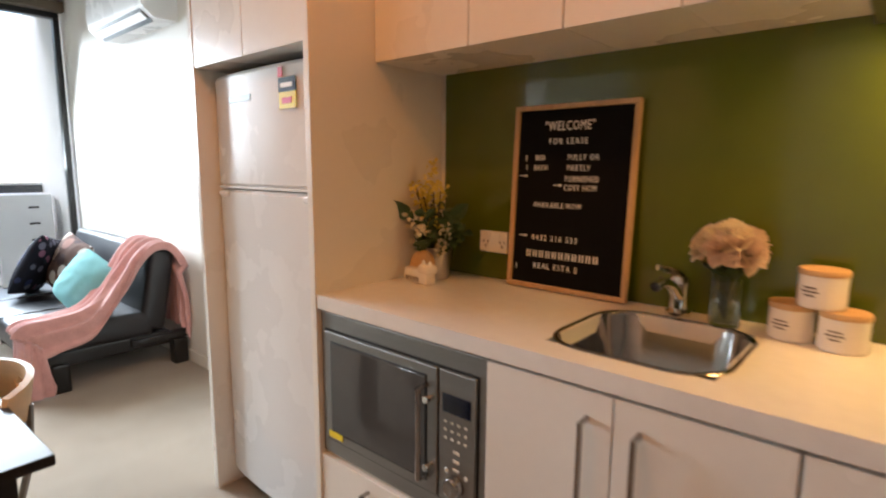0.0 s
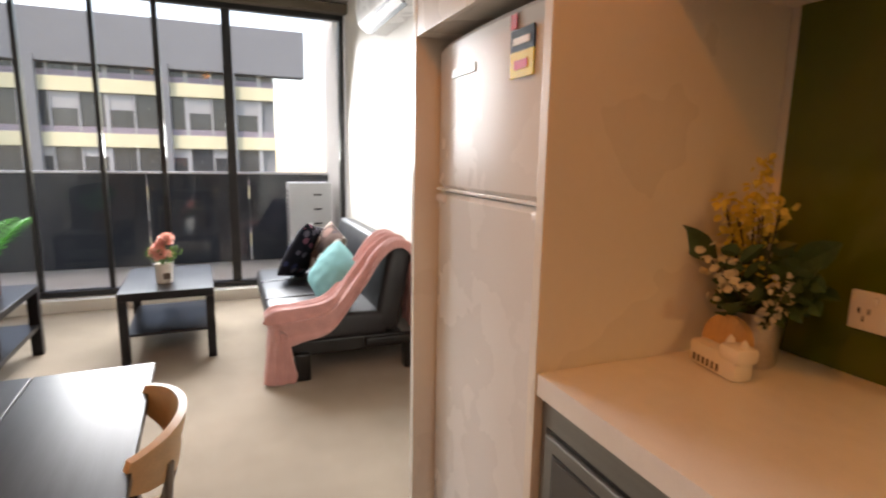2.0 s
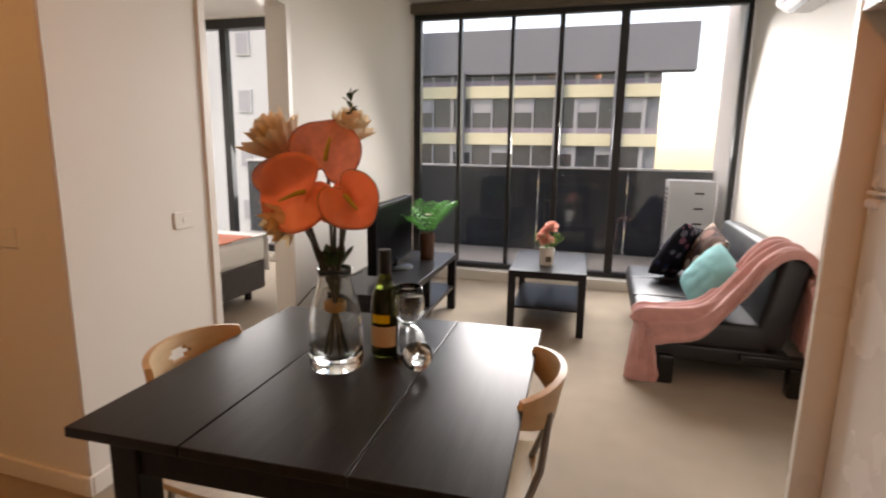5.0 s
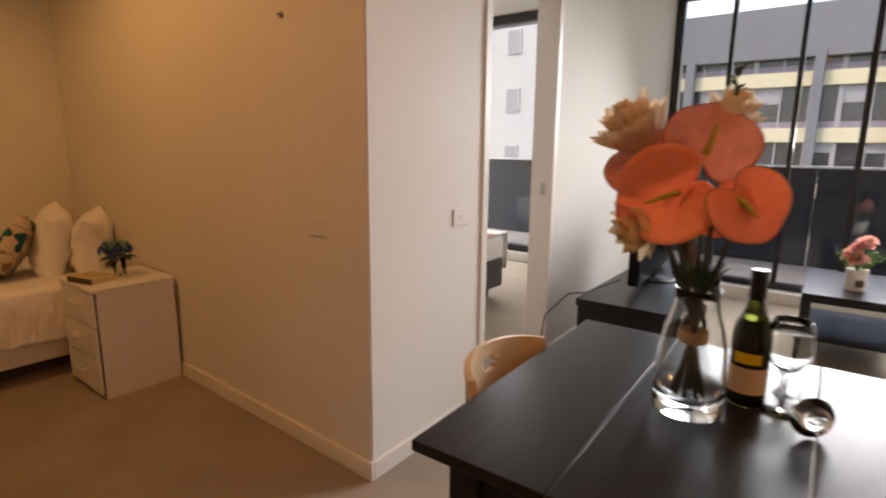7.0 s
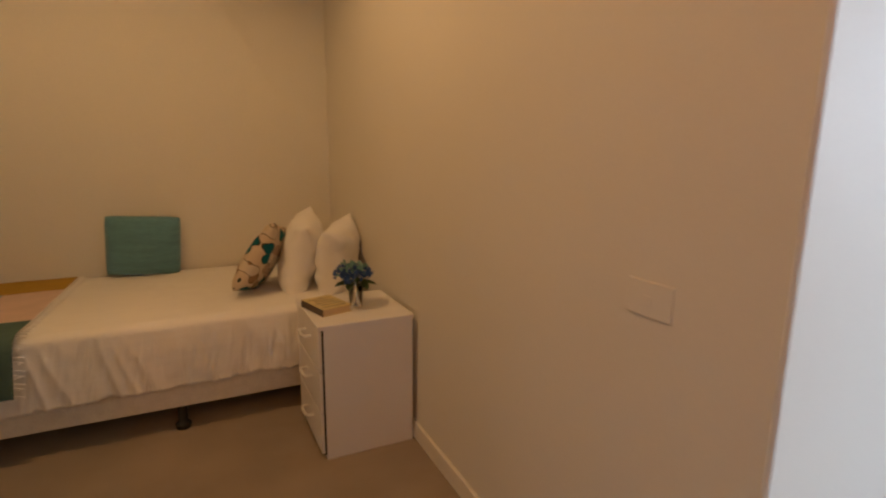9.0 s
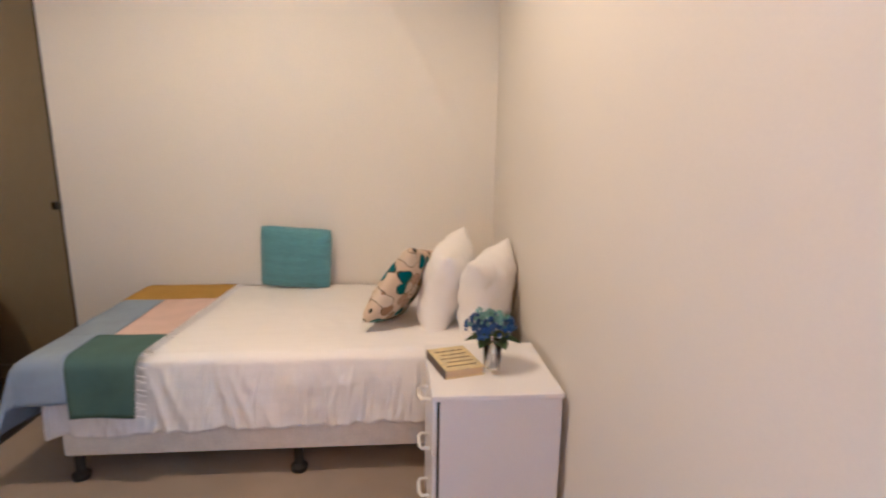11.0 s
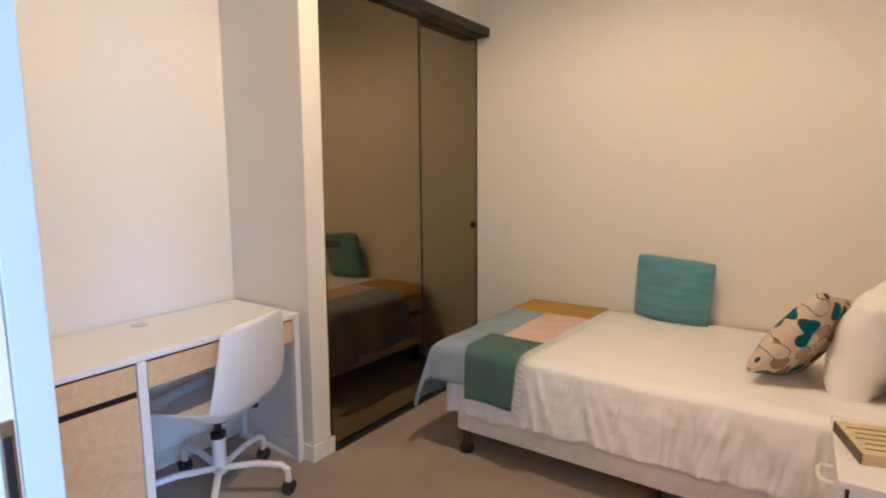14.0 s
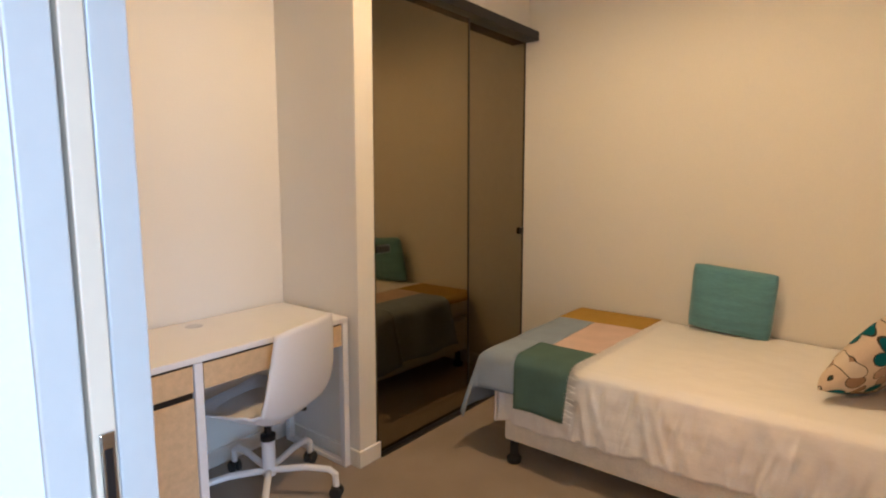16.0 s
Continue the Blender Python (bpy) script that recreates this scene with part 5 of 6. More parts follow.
ANTH = [((0.068, -0.052, 0.437), (0.85, 0.1, 0.2), 0.094, ANTHURIUM, -62, None), ((0.06, 0.072, 0.43), (0.8, 0.4, 0.12), 0.069, ANTHURIUM, 38, LEAF), ((0.015, -0.005, 0.53), (0.75, 0.3, 0.3), 0.084, ANTHURIUM_DARK, 165, SPATHE_RIM), ((0.02, -0.11, 0.49), (0.8, -0.1, 0.5), 0.08, ANTHURIUM_DARK, -140, SPATHE_RIM), ((0.035, 0.022, 0.425), (0.8, 0.2, -0.2), 0.062, ANTHURIUM, 5, None)]
for p, n, sz, mt, tw, rm in ANTH:
    anthurium("heart-shaped waxy spathe", p, n, sz, mt, av, tw, rm)


def protea(p, d, r, seed, parent, count=11, mat=PROTEA):
    bm = bmesh.new()
    d = Vector(d).normalized()
    s = d.orthogonal().normalized()
    u = d.cross(s)
    g = random.Random(seed)
    head = part("protea", lathe(bm, [(0, -r * 0.15), (r * 0.3, 0), (r * 0.32, r * 0.3), (r * 0.15, r * 0.75), (0, r * 0.85)], 12, m=Matrix.Translation(p) @ d.to_track_quat("Z", "Y").to_matrix().to_4x4()), mat, parent, "tan globe flower head" if mat is TANPETAL else "cream protea head", True)
    for ring, (rr, ln, op) in enumerate(((0.25, 1.0, 0.15), (0.4, 1.05, 0.4), (0.5, 1.0, 0.75))):
        for k in range(count):
            a = k * 2 * math.pi / count + ring * 0.3
            o = s * math.cos(a) + u * math.sin(a)
            bm = bmesh.new()
            petal(bm, Vector(p) + o * r * rr * 0.6, d * (1 - op * 0.4) + o * op, o * -1 + d * 0.2, r * 1.25 * ln * g.uniform(0.9, 1.08), r * 0.85, 0.12, 4)
            part("petal", bm, mat, head)


protea((0.0, -0.125, 0.525), (0.3, -0.45, 0.85), 0.082, 1, av, 15)
protea((-0.075, 0.0, 0.565), (0.0, 0.45, 0.9), 0.06, 2, av)
protea((0.035, -0.085, 0.385), (0.55, -0.5, -0.35), 0.062, 3, av, 9, TANPETAL)
tips = [Vector(a[0]) - Vector(a[1]).normalized() * 0.006 for a in ANTH] + [Vector((0, -0.12, 0.52)), Vector((-0.075, 0.0, 0.56)), Vector((0.03, -0.08, 0.39))]
for k, t in enumerate(tips):
    a = k * 0.8
    b = Vector((0.03 * math.cos(a), 0.03 * math.sin(a), 0.03))
    bm = tube(bmesh.new(), [b, Vector((-b.x * 0.3, -b.y * 0.3, 0.2)), Vector((t.x * 0.4, t.y * 0.4, 0.28)), t], 0.0042, 6)
    part("stem", bm, STEM, av, smooth=True)
for k in range(8):
    a = k * 0.8
    bm = bmesh.new()
    petal(bm, (0.02 * math.cos(a), 0.02 * math.sin(a), 0.26), (math.cos(a), math.sin(a), 1.6), (0, 0, 1), 0.06, 0.028, -0.1)
    part("leaf", bm, DARKLEAF, av)
bm = bmesh.new()
for k in range(7):
    petal(bm, (-0.075, 0.015, 0.615 + 0.009 * k), (math.cos(k * 1.3), math.sin(k * 1.3), 0.9), (0, 0, 1), 0.03, 0.016, -0.1)
tube(bm, [(-0.075, 0.01, 0.58), (-0.075, 0.015, 0.69)], 0.0015, 5)
part("sprig", bm, DARKLEAF, av, "dark green sprig")
part("tie", lathe(bmesh.new(), [(0.026, 0.145), (0.028, 0.15), (0.028, 0.165), (0.026, 0.17)], 20), OAK, av, "tan twine tie", True)

wine = thing("wine_bottle", "green glass wine bottle with a cream label", "bottle", pose(-1.285, 0.27, TT) @ Matrix.Diagonal((1, 1, 0.92, 1)))
part("bottle", lathe(bmesh.new(), [(0, 0.006), (0.03, 0.0), (0.0365, 0.006), (0.037, 0.16), (0.034, 0.185), (0.022, 0.215), (0.0145, 0.24), (0.0138, 0.30), (0.0155, 0.302), (0.0155, 0.312), (0, 0.312)], 28), BOTTLE, wine, smooth=True)
part("wine", lathe(bmesh.new(), [(0, 0.008), (0.033, 0.008), (0.034, 0.15), (0.02, 0.2), (0, 0.2)], 20), material("white_wine", (0.05, 0.05, 0.008), 0.2, vary=0.05, bump=0), wine, smooth=True)
part("capsule", lathe(bmesh.new(), [(0.0147, 0.245), (0.0160, 0.25), (0.0160, 0.312), (0, 0.314)], 20), BLACK, wine, "black screw cap", True)
bm = bmesh.new()
sheet(bm, lambda u, v: Vector((0.0376 * math.cos(-1.2 + 2.4 * u), 0.0376 * math.sin(-1.2 + 2.4 * u), 0.035 + 0.06 * v)), 14, 1)
part("label", bm, PAPER, wine, "cream paper label")
bm = bmesh.new()
sheet(bm, lambda u, v: Vector((0.0376 * math.cos(-0.7 + 1.4 * u), 0.0376 * math.sin(-0.7 + 1.4 * u), 0.105 + 0.025 * v)), 10, 1)
part("neck_label", bm, YELLOW, wine, "small yellow label")


def wine_glass(m, label):
    g = thing("wine_glass", label, "wine glass", m, "wine glasses on the table")
    part("base", lathe(bmesh.new(), [(0, 0.004), (0.033, 0.0), (0.034, 0.002), (0.008, 0.007), (0.0045, 0.012), (0.004, 0.07), (0.007, 0.078), (0, 0.08)], 24), GLASS, g, smooth="all")
    part("bowl", lathe(bmesh.new(), [(0.002, 0.079), (0.02, 0.084), (0.035, 0.105), (0.038, 0.125), (0.035, 0.15), (0.030, 0.17), (0.0288, 0.17), (0.0338, 0.15), (0.0367, 0.125), (0.0337, 0.106), (0.0195, 0.0855), (0.002, 0.081)], 28), GLASS, g, smooth="all")
    return g


wine_glass(pose(-1.282, 0.336, TT) @ Matrix.Scale(1.15, 4), "clear wine glass standing upright beside the bottle")
wine_glass(pose(-1.20, 0.392, TT + 0.0405, -93, 0, 120) @ Matrix.Scale(1.15, 4), "clear wine glass lying on its side on the table")

# ---- switches and small wall things ----
def switch_plate(m, label):
    s = thing("light_switch", label, "light switch", m)
    part("plate", bx(-0.056, 0.056, -0.006, 0, -0.037, 0.037, bevel=0.003), WALL, s)
    part("rocker", bx(-0.008, 0.008, -0.009, -0.006, -0.012, 0.008, bevel=0.0015), WALL, s)


switch_plate(pose(CX - 0.0045, -1.19, 0.945, 0, 0, 91), "white light switch on the wall beside the bed")
switch_plate(WL @ pose(0.565, 0, 0.95), "white light switch beside the doorway")
solid("wall_hook", lathe(bmesh.new(), [(0.012, 0), (0.012, 0.004), (0.005, 0.008), (0.004, 0.02), (0, 0.022)], 12, m=pose(CX - 0.0075, -1.367, 1.72, 0, 90, 0)), DARKSTEEL, "small dark metal hook in the wall", "hook", smooth=True)
for x, y, watts in DOWNLIGHTS:
    d = thing("downlight", "round recessed ceiling downlight with warm lamp", "downlight", pose(x, y, TOP), "ceiling downlights")
    part("trim", lathe(bmesh.new(), [(0.045, -0.002), (0.055, -0.006), (0.055, 0.0)], 24), WHITE, d, smooth=True)
    part("lamp", lathe(bmesh.new(), [(0, -0.003), (0.043, -0.003)], 24), LAMPGLOW, d)

# ---- second bedroom, seen through the doorway ----
bed2 = thing("guest_bed", "made bed with white cover and coral throw on a grey base", "bed", pose(-2.95, -2.65, 0))
part("base", bx(-0.86, 0.95, -0.75, 0.78, 0.10, 0.33, bevel=0.01), GREYFABRIC, bed2)
part("mattress", bx(-0.87, 0.96, -0.76, 0.79, 0.331, 0.54, bevel=0.04, seg=4), LINEN, bed2, smooth=True)
for x in (-0.78, 0.8):
    part("leg", lathe(bmesh.new(), [(0, 0), (0.03, 0), (0.03, 0.1)], 12, (x, 0.66, 0)), BLACK, bed2)
bm = bmesh.new()
sheet(bm, lambda u, v: Vector((-0.885 - 0.012 * math.sin(v * 40) * (1 if u < 0.5 else 0.3) + (0.0 if u < 0.5 else (u - 0.5) * 0.9), -0.7 + 1.5 * v, 0.24 + 0.62 * u if u < 0.5 else 0.552)), 10, 60, 0.008)
part("fringed_cover", bm, LINEN, bed2, "white fringed cover", smooth=True)
bm = bmesh.new()
sheet(bm, lambda u, v: Vector((-0.7 + 1.4 * u, -0.74 + 1.53 * v, 0.558 + 0.004 * math.sin(u * 20))), 20, 20, 0.008)
part("coral_throw", bm, CORAL, bed2, "coral throw across the bed", smooth=True)
d2 = thing("side_desk", "small white desk with slim legs in the second bedroom", "desk", pose(-4.19, -1.345, 0))
part("desktop", bx(-0.35, 0.3, -0.2, 0.2, 0.71, 0.74, bevel=0.003), WHITEMETAL, d2)
for x in (-0.33, 0.26):
    for y in (-0.18, 0.15):
        part("leg", bx(x, x + 0.02, y, y + 0.02, 0, 0.71), CHROME, d2)

# ---- bedroom: wardrobe, alcove, sliding door ----
NX = 0.85
structure("wall_nib", bx(NX, 1.6, -2.553, -2.45, 0, TOP, bevel=0.003), WALL, "short cream nib wall between desk alcove and wardrobe", "wall")
structure("wall_alcove", bx(1.362, 1.5, -2.449, -1.132, 0, TOP), WALL, "painted back wall of the desk alcove", "wall")
structure("wall_wardrobe_head", bx(NX + 0.0, NX + 0.1, BY, -2.554, 2.115, TOP), WALL, "wall above the wardrobe doors", "wall")
structure("wall_wardrobe_back", bx(1.5, 1.6, BY, -2.554, 0, TOP), WALL, "back of the wardrobe", "wall")
structure("baseboard_nib", bx(NX - 0.012, NX, -2.568, -2.438, 0, 0.075, bevel=0.003), TRIM, "low painted skirting board", "skirting")
structure("baseboard_alcove_side", bx(NX + 0.001, 1.349, -2.4495, -2.438, 0, 0.0745, bevel=0.003), TRIM, "low painted skirting board", "skirting")
structure("baseboard_alcove", bx(1.35, 1.3615, -2.437, -1.14, 0, 0.074, bevel=0.003), TRIM, "low painted skirting board", "skirting")
wr = thing("wardrobe", "sliding wardrobe with smoked mirror doors and black tracks", "wardrobe", pose(NX, -2.56, 0, 0, 0, -1.6) @ pose(-NX, 2.56, 0))
part("top_track", bx(NX - 0.035, NX + 0.075, BY + 0.002, -2.57, 2.06, 2.112, bevel=0.003), BLACKFRAME, wr)
part("bottom_track", bx(NX - 0.02, NX + 0.075, BY + 0.002, -2.57, 0.0, 0.014, bevel=0.002), BLACKFRAME, wr)
LEAN = pose(NX, 0, 0, 0, 0.6, 0) @ pose(-NX, 0, 0)
d1 = part("mirror_door", bx(NX + 0.004, NX + 0.02, -3.245, -2.57, 0.016, 2.06), SMOKE, wr, "smoked bronze mirror door", m=LEAN)
part("edge", bx(NX - 0.001, NX + 0.024, -3.251, -3.2455, 0.016, 2.06), BLACKFRAME, d1)
part("handle", bx(NX - 0.016, NX + 0.004, -2.645, -2.572, 0.93, 0.965, bevel=0.008), BLACK, d1, "black finger pull")
d2_ = part("mirror_door", bx(NX + 0.034, NX + 0.05, BY + 0.004, -3.2, 0.016, 2.06), SMOKEMATT, wr, "smoked glass door", m=LEAN)
part("edge", bx(NX + 0.03, NX + 0.054, BY + 0.003, BY + 0.009, 0.016, 2.06), BLACKFRAME, d2_)
part("handle", bx(NX + 0.015, NX + 0.034, BY + 0.02, BY + 0.05, 0.92, 0.96, bevel=0.006), BLACK, d2_, "black finger pull")

# sliding door pocket at the bedroom entrance
JX = -0.28
structure("wall_pocket", bx(JX + 0.004, 2.3, -1.046, -0.93, 0, TOP), WALL, "painted outer skin of the sliding door pocket", "wall")
structure("wall_pocket_inner", bx(JX + 0.02, 2.3, -1.131, -1.117, 0, TOP), WALL, "painted bedroom skin of the sliding door pocket", "wall")
structure("wall_pocket_head", bx(CX, JX + 0.003, -1.131, -0.93, 2.2, TOP), WALL, "wall above the sliding door", "wall")
structure("door_jamb_outer", bx(JX, JX + 0.018, -1.0775, -1.0465, 0, 2.2, bevel=0.002), JAMBPAINT, "pale painted outer jamb of the sliding door pocket", "door frame")
structure("door_jamb_inner", bx(JX, JX + 0.018, -1.132, -1.1005, 0, 2.2, bevel=0.002), JAMBPAINT, "pale painted inner jamb of the sliding door pocket", "door frame")
sd = structure("door_2", bx(JX - 0.001, 0.55, -1.0995, -1.0808, 0.01, 2.19, bevel=0.0015), DOORPAINT, "cream painted sliding door pushed into its pocket", "sliding door")
part("edge_pull", bx(JX - 0.004, JX - 0.0005, -1.0972, -1.0852, 0.862, 1.036, bevel=0.0015), STEEL, sd, "recessed steel edge pull")
# no hollow is cut: a black bar gives the recess its shade
part("edge_recess_shade", bx(JX - 0.0046, JX - 0.0036, -1.0945, -1.0880, 0.875, 1.022, bevel=0.0004), BLACK, sd, "black bar painting the shade of the pull's finger recess")

# ---- bed ----
BX0, BX1, BY0, BY1, BZ = CX + 0.02, 0.40, BY + 0.02, -2.875, 0.507
bed = thing("bed", "made single bed with white coverlet on a quilted base", "bed")
part("base", bx(BX0 + 0.01, BX1 - 0.02, BY0, BY1 - 0.0, 0.11, 0.32, bevel=0.012), TICKING, bed, "cream quilted ensemble base", True)
for x in (BX0 + 0.2, -0.474, BX1 - 0.055):
    for y in (BY1 - 0.035, BY0 + 0.08):
        f = part("leg", lathe(bmesh.new(), [(0, 0.0), (0.03, 0.0), (0.034, 0.02), (0.02, 0.035), (0.018, 0.112)], 14, (x, y, 0)), RUBBER, bed, "black castor foot", True)


def hang(t, top, drop, edge, outward, r=0.035):
    """Where a cloth point lies, t metres past an edge: along, down."""
    if t <= 0:
        return edge + outward * t, top
    q = r * math.pi / 2
    if t < q:
        a = t / r
        return edge + outward * r * math.sin(a), top - r * (1 - math.cos(a))
    return edge + outward * r, top - r - (t - q)


def cover(u, v):
    x = BX0 + u * (BX1 - BX0 + 0.13)
    w = v * (BY1 - BY0 + 0.265 + 0.035 * u)
    yy = BY0 + w
    y, z = hang(yy - (BY1 - 0.03), BZ, 0, BY1 - 0.03, 1)
    over = max(0, yy - BY1)
    n1 = noise.noise(Vector((x * 9, over * 3, 2)))
    if over > 0:
        ridge = 0.5 - abs(noise.noise(Vector((x * 15 + over * 4, over * 2.5, 17))))
        fine = 0.5 - abs(noise.noise(Vector((x * 34 - over * 6, over * 5, 23))))
        y += min(1, over * 9) * (0.006 * n1 + 0.026 * ridge + 0.013 * fine + 0.004 * noise.noise(Vector((x * 18, over * 22, 11)))) + 0.01
        z += (0.016 * noise.noise(Vector((x * 7, 3, 1))) + 0.008 * noise.noise(Vector((x * 22, 3, 5)))) * min(1, over * 6)
    else:
        z += 0.004 * noise.noise(Vector((x * 5, yy * 5, 3))) + 0.002 * noise.noise(Vector((x * 16, yy * 16, 9)))
    xe = x - (BX1 - 0.03)
    if xe > 0:
        x, z2 = hang(xe, BZ, 0, BX1 - 0.03, 1)
        z = min(z, z2)
    return Vector((x, y, z))


part("coverlet", sheet(bmesh.new(), cover, 280, 110, 0.006), COVERLET, bed, "white ribbed cotton coverlet", "all")

# throw at the foot of the bed, sewn from colour blocks
def throw_at(x, w):
    """x along the bed, w across it, both along the cloth."""
    y, z = hang(w - (BY1 - 0.02), BZ + 0.02, 0, BY1 - 0.02, 1, 0.05)
    over = max(0, w - BY1)
    y += 0.034 + 0.010 * math.sin(x * 22) * min(1, over * 6)
    z += 0.003 * noise.noise(Vector((x * 8, w * 8, 4)))
    xe = x - (BX1 - 0.01)
    if xe > 0:
        x, zz = hang(xe, BZ + 0.02, 0, BX1 - 0.01, 1, 0.05)
        x += 0.02 + 0.28 * xe + 0.016 * math.sin(w * 17 + 1) * min(1, xe * 6)
        y += 0.10 * xe * (1 if w > BY1 - 0.2 else 0)
        z = min(z, zz) - 0.12 * min(over, xe)
    return Vector((x, y, max(0.012, z)))


thr = thing("bed_throw", "throw sewn from mustard, blush, green and blue blocks", "blanket")
W_END = BY1 + 0.24


def block(name, mat, x0, x1, w0, w1, label):
    skew = lambda x, w: x + 0.075 * max(0.0, (w - BY0) / (BY1 - BY0)) * max(0.0, min(1.0, (0.22 - x) / 0.24))
    bm = sheet(bmesh.new(), lambda u, v: throw_at(skew(x0 + (x1 - x0) * u, w0 + (w1 - w0) * v), w0 + (w1 - w0) * v), 24, 24, 0.007)
    return part(name, bm, mat, thr, label, "all")


block("mustard_block", MUSTARD, -0.02, 0.46, BY0 + 0.01, -3.56, "mustard wool block")
block("blush_block", BLUSH, -0.02, 0.24, -3.56, -3.08, "blush pink wool block")
block("green_block", SAGE, -0.02, 0.30, -3.08, W_END, "deep green wool block")
block("blue_block", SKYBLUE, 0.24, 0.70, -3.56, -3.08, "dusty blue wool block")
block("blue_block", SKYBLUE, 0.30, 0.72, -3.08, W_END - 0.06, "dusty blue wool block")
bm = bmesh.new()
for k in range(70):
    w = BY0 + 0.02 + (W_END - BY0 - 0.03) * k / 69
    xx = -0.02 + 0.075 * max(0, (w - BY0) / (BY1 - BY0))
    p = throw_at(xx, w)
    q = throw_at(xx - 0.035, w + 0.012 * math.sin(k * 2.1))
    q.z = max(q.z - 0.004, 0.02)
    tube(bm, [p, (p + q) / 2 + Vector((0, 0.004, 0.003)), q], 0.0026, 4)
part("fringe", bm, LINEN, thr, "pale tasselled fringe")

cushion("cushion", "teal towelling cushion standing against the wall", TEAL, (0.365, 0.34), pose(-0.338, BY + 0.10, BZ + 0.17, -9, -4, 1), 6, 0.12, 0.012, 0.008, 0.042)
LEANING = lambda x, y, z, tilt, turn, roll=0: Matrix.Translation((x, y, z)) @ Matrix.Rotation(radians(tilt), 4, "Y") @ Matrix.Rotation(radians(turn), 4, "Z") @ Matrix.Rotation(radians(roll), 4, "Y")
cushion("cushion", "retro cushion with teal and brown ovals against the pillows", RETRO, (0.38, 0.38), LEANING(-0.885, -3.22, BZ + 0.165, -33, 66, 0), 7, 0.13)
cushion("pillow", "plump white pillow standing on its edge", LINEN, (0.49, 0.40), LEANING(-1.085, -3.27, BZ + 0.17, -14, 77, 10), 8, 0.2, 0.12, 0.016)
cushion("pillow", "plump white pillow standing against the bedhead wall", LINEN, (0.44, 0.38), LEANING(-1.25, -3.14, BZ + 0.155, -6, 60, 8), 9, 0.18, 0.15, 0.018)

# ---- bedside drawers ----
NX0, NX1, NY0, NY1, NZ = -1.352, -0.965, -2.79, -2.39, 0.56
ns = thing("bedside_drawers", "white three-drawer bedside unit, worn at the edges", "bedside table")
part("carcass", bx(NX0, NX1 - 0.02, NY0, NY1, 0.0, NZ - 0.018, bevel=0.002), WHITEMATT, ns)
part("top", bx(NX0 - 0.004, NX1 + 0.004, NY0 - 0.004, NY1 + 0.006, NZ - 0.018, NZ, bevel=0.003), WHITEMATT, ns)
# black filler: the shade between the drawer fronts is coloured in
part("shadow_gap", bx(NX1 - 0.02, NX1 - 0.012, NY0 + 0.004, NY1 - 0.004, 0.02, NZ - 0.02), BLACK, ns, "black strip painting the shade behind the drawer fronts")
for k in range(3):
    z0 = 0.03 + k * 0.172
    f = part("drawer", bx(NX1 - 0.012, NX1, NY0, NY1 - 0.002, z0, z0 + 0.164, bevel=0.002), WHITEMATT, ns)
    bm = tube(bmesh.new(), [(NX1 - 0.001, -2.62, z0 + 0.105), (NX1 + 0.025, -2.62, z0 + 0.105), (NX1 + 0.032, -2.60, z0 + 0.105), (NX1 + 0.032, -2.55, z0 + 0.105), (NX1 + 0.025, -2.53, z0 + 0.105), (NX1 - 0.001, -2.53, z0 + 0.105)], 0.006, 8)
    part("handle", bm, WHITE, f, "white bow handle", True)

book = thing("book", "thick paperback book with a patterned cover", "book", pose(-1.05, -2.60, NZ, 0, 0, 15))
part("pages", bx(-0.062, 0.064, -0.088, 0.088, 0.003, 0.026), PAPER, book)
part("back_cover", bx(-0.066, 0.066, -0.092, 0.092, 0.0, 0.003), BOOKCOVER, book)
part("front_cover", bx(-0.066, 0.066, -0.092, 0.092, 0.026, 0.029), BOOKCOVER, book)
part("spine", bx(0.0645, 0.068, -0.092, 0.092, 0.0, 0.029, bevel=0.001), DARKPAPER, book)
for k in range(5):
    part("print_line", bx(-0.05, 0.05 - 0.01 * (k % 2), 0.06 - k * 0.03, 0.066 - k * 0.03, 0.029, 0.0296), DARKPAPER, book, "illegible line of print")

hv = thing("hydrangea_glass", "drinking glass with blue and mint hydrangeas", "vase", pose(-1.17, -2.575, NZ))
part("glass", lathe(bmesh.new(), [(0, 0.003), (0.024, 0), (0.026, 0.003), (0.031, 0.095), (0.029, 0.095), (0.0245, 0.010), (0, 0.009)], 28), GLASS, hv, smooth="all")
part("water", lathe(bmesh.new(), [(0, 0.0105), (0.024, 0.0105), (0.027, 0.06), (0, 0.06)], 20), WATER, hv, smooth=True)
bma, bmb, bml, tips = bmesh.new(), bmesh.new(), bmesh.new(), []
for k in range(26):
    a, rr = k * 2.4, 0.07 * math.sqrt((k + 0.5) / 26)
    p = Vector((rr * math.cos(a) + 0.01, rr * math.sin(a), 0.165 - 5 * rr * rr + 0.012 * math.sin(k * 3)))
    tips.append(p)
    ruffle(bmb if rr < 0.036 or k % 9 == 0 else bma, p + Vector((0, 0, 0.012 if rr < 0.036 else 0)), 0.02, rnd, 12)
part("blue_flower", bma, BLUEPETAL, hv)
part("mint_flower", bmb, MINTPETAL, hv)
for k in range(7):
    petal(bml, (0.02 * math.cos(k), 0.02 * math.sin(k), 0.10), (math.cos(k * 0.9), math.sin(k * 0.9), 0.1), (0, 0, 1), 0.07, 0.05, -0.15)
part("leaf", bml, DARKLEAF, hv)
part("stem", stems(tips[:7], (0, 0, 0.015), 0.0022), LEAF, hv)

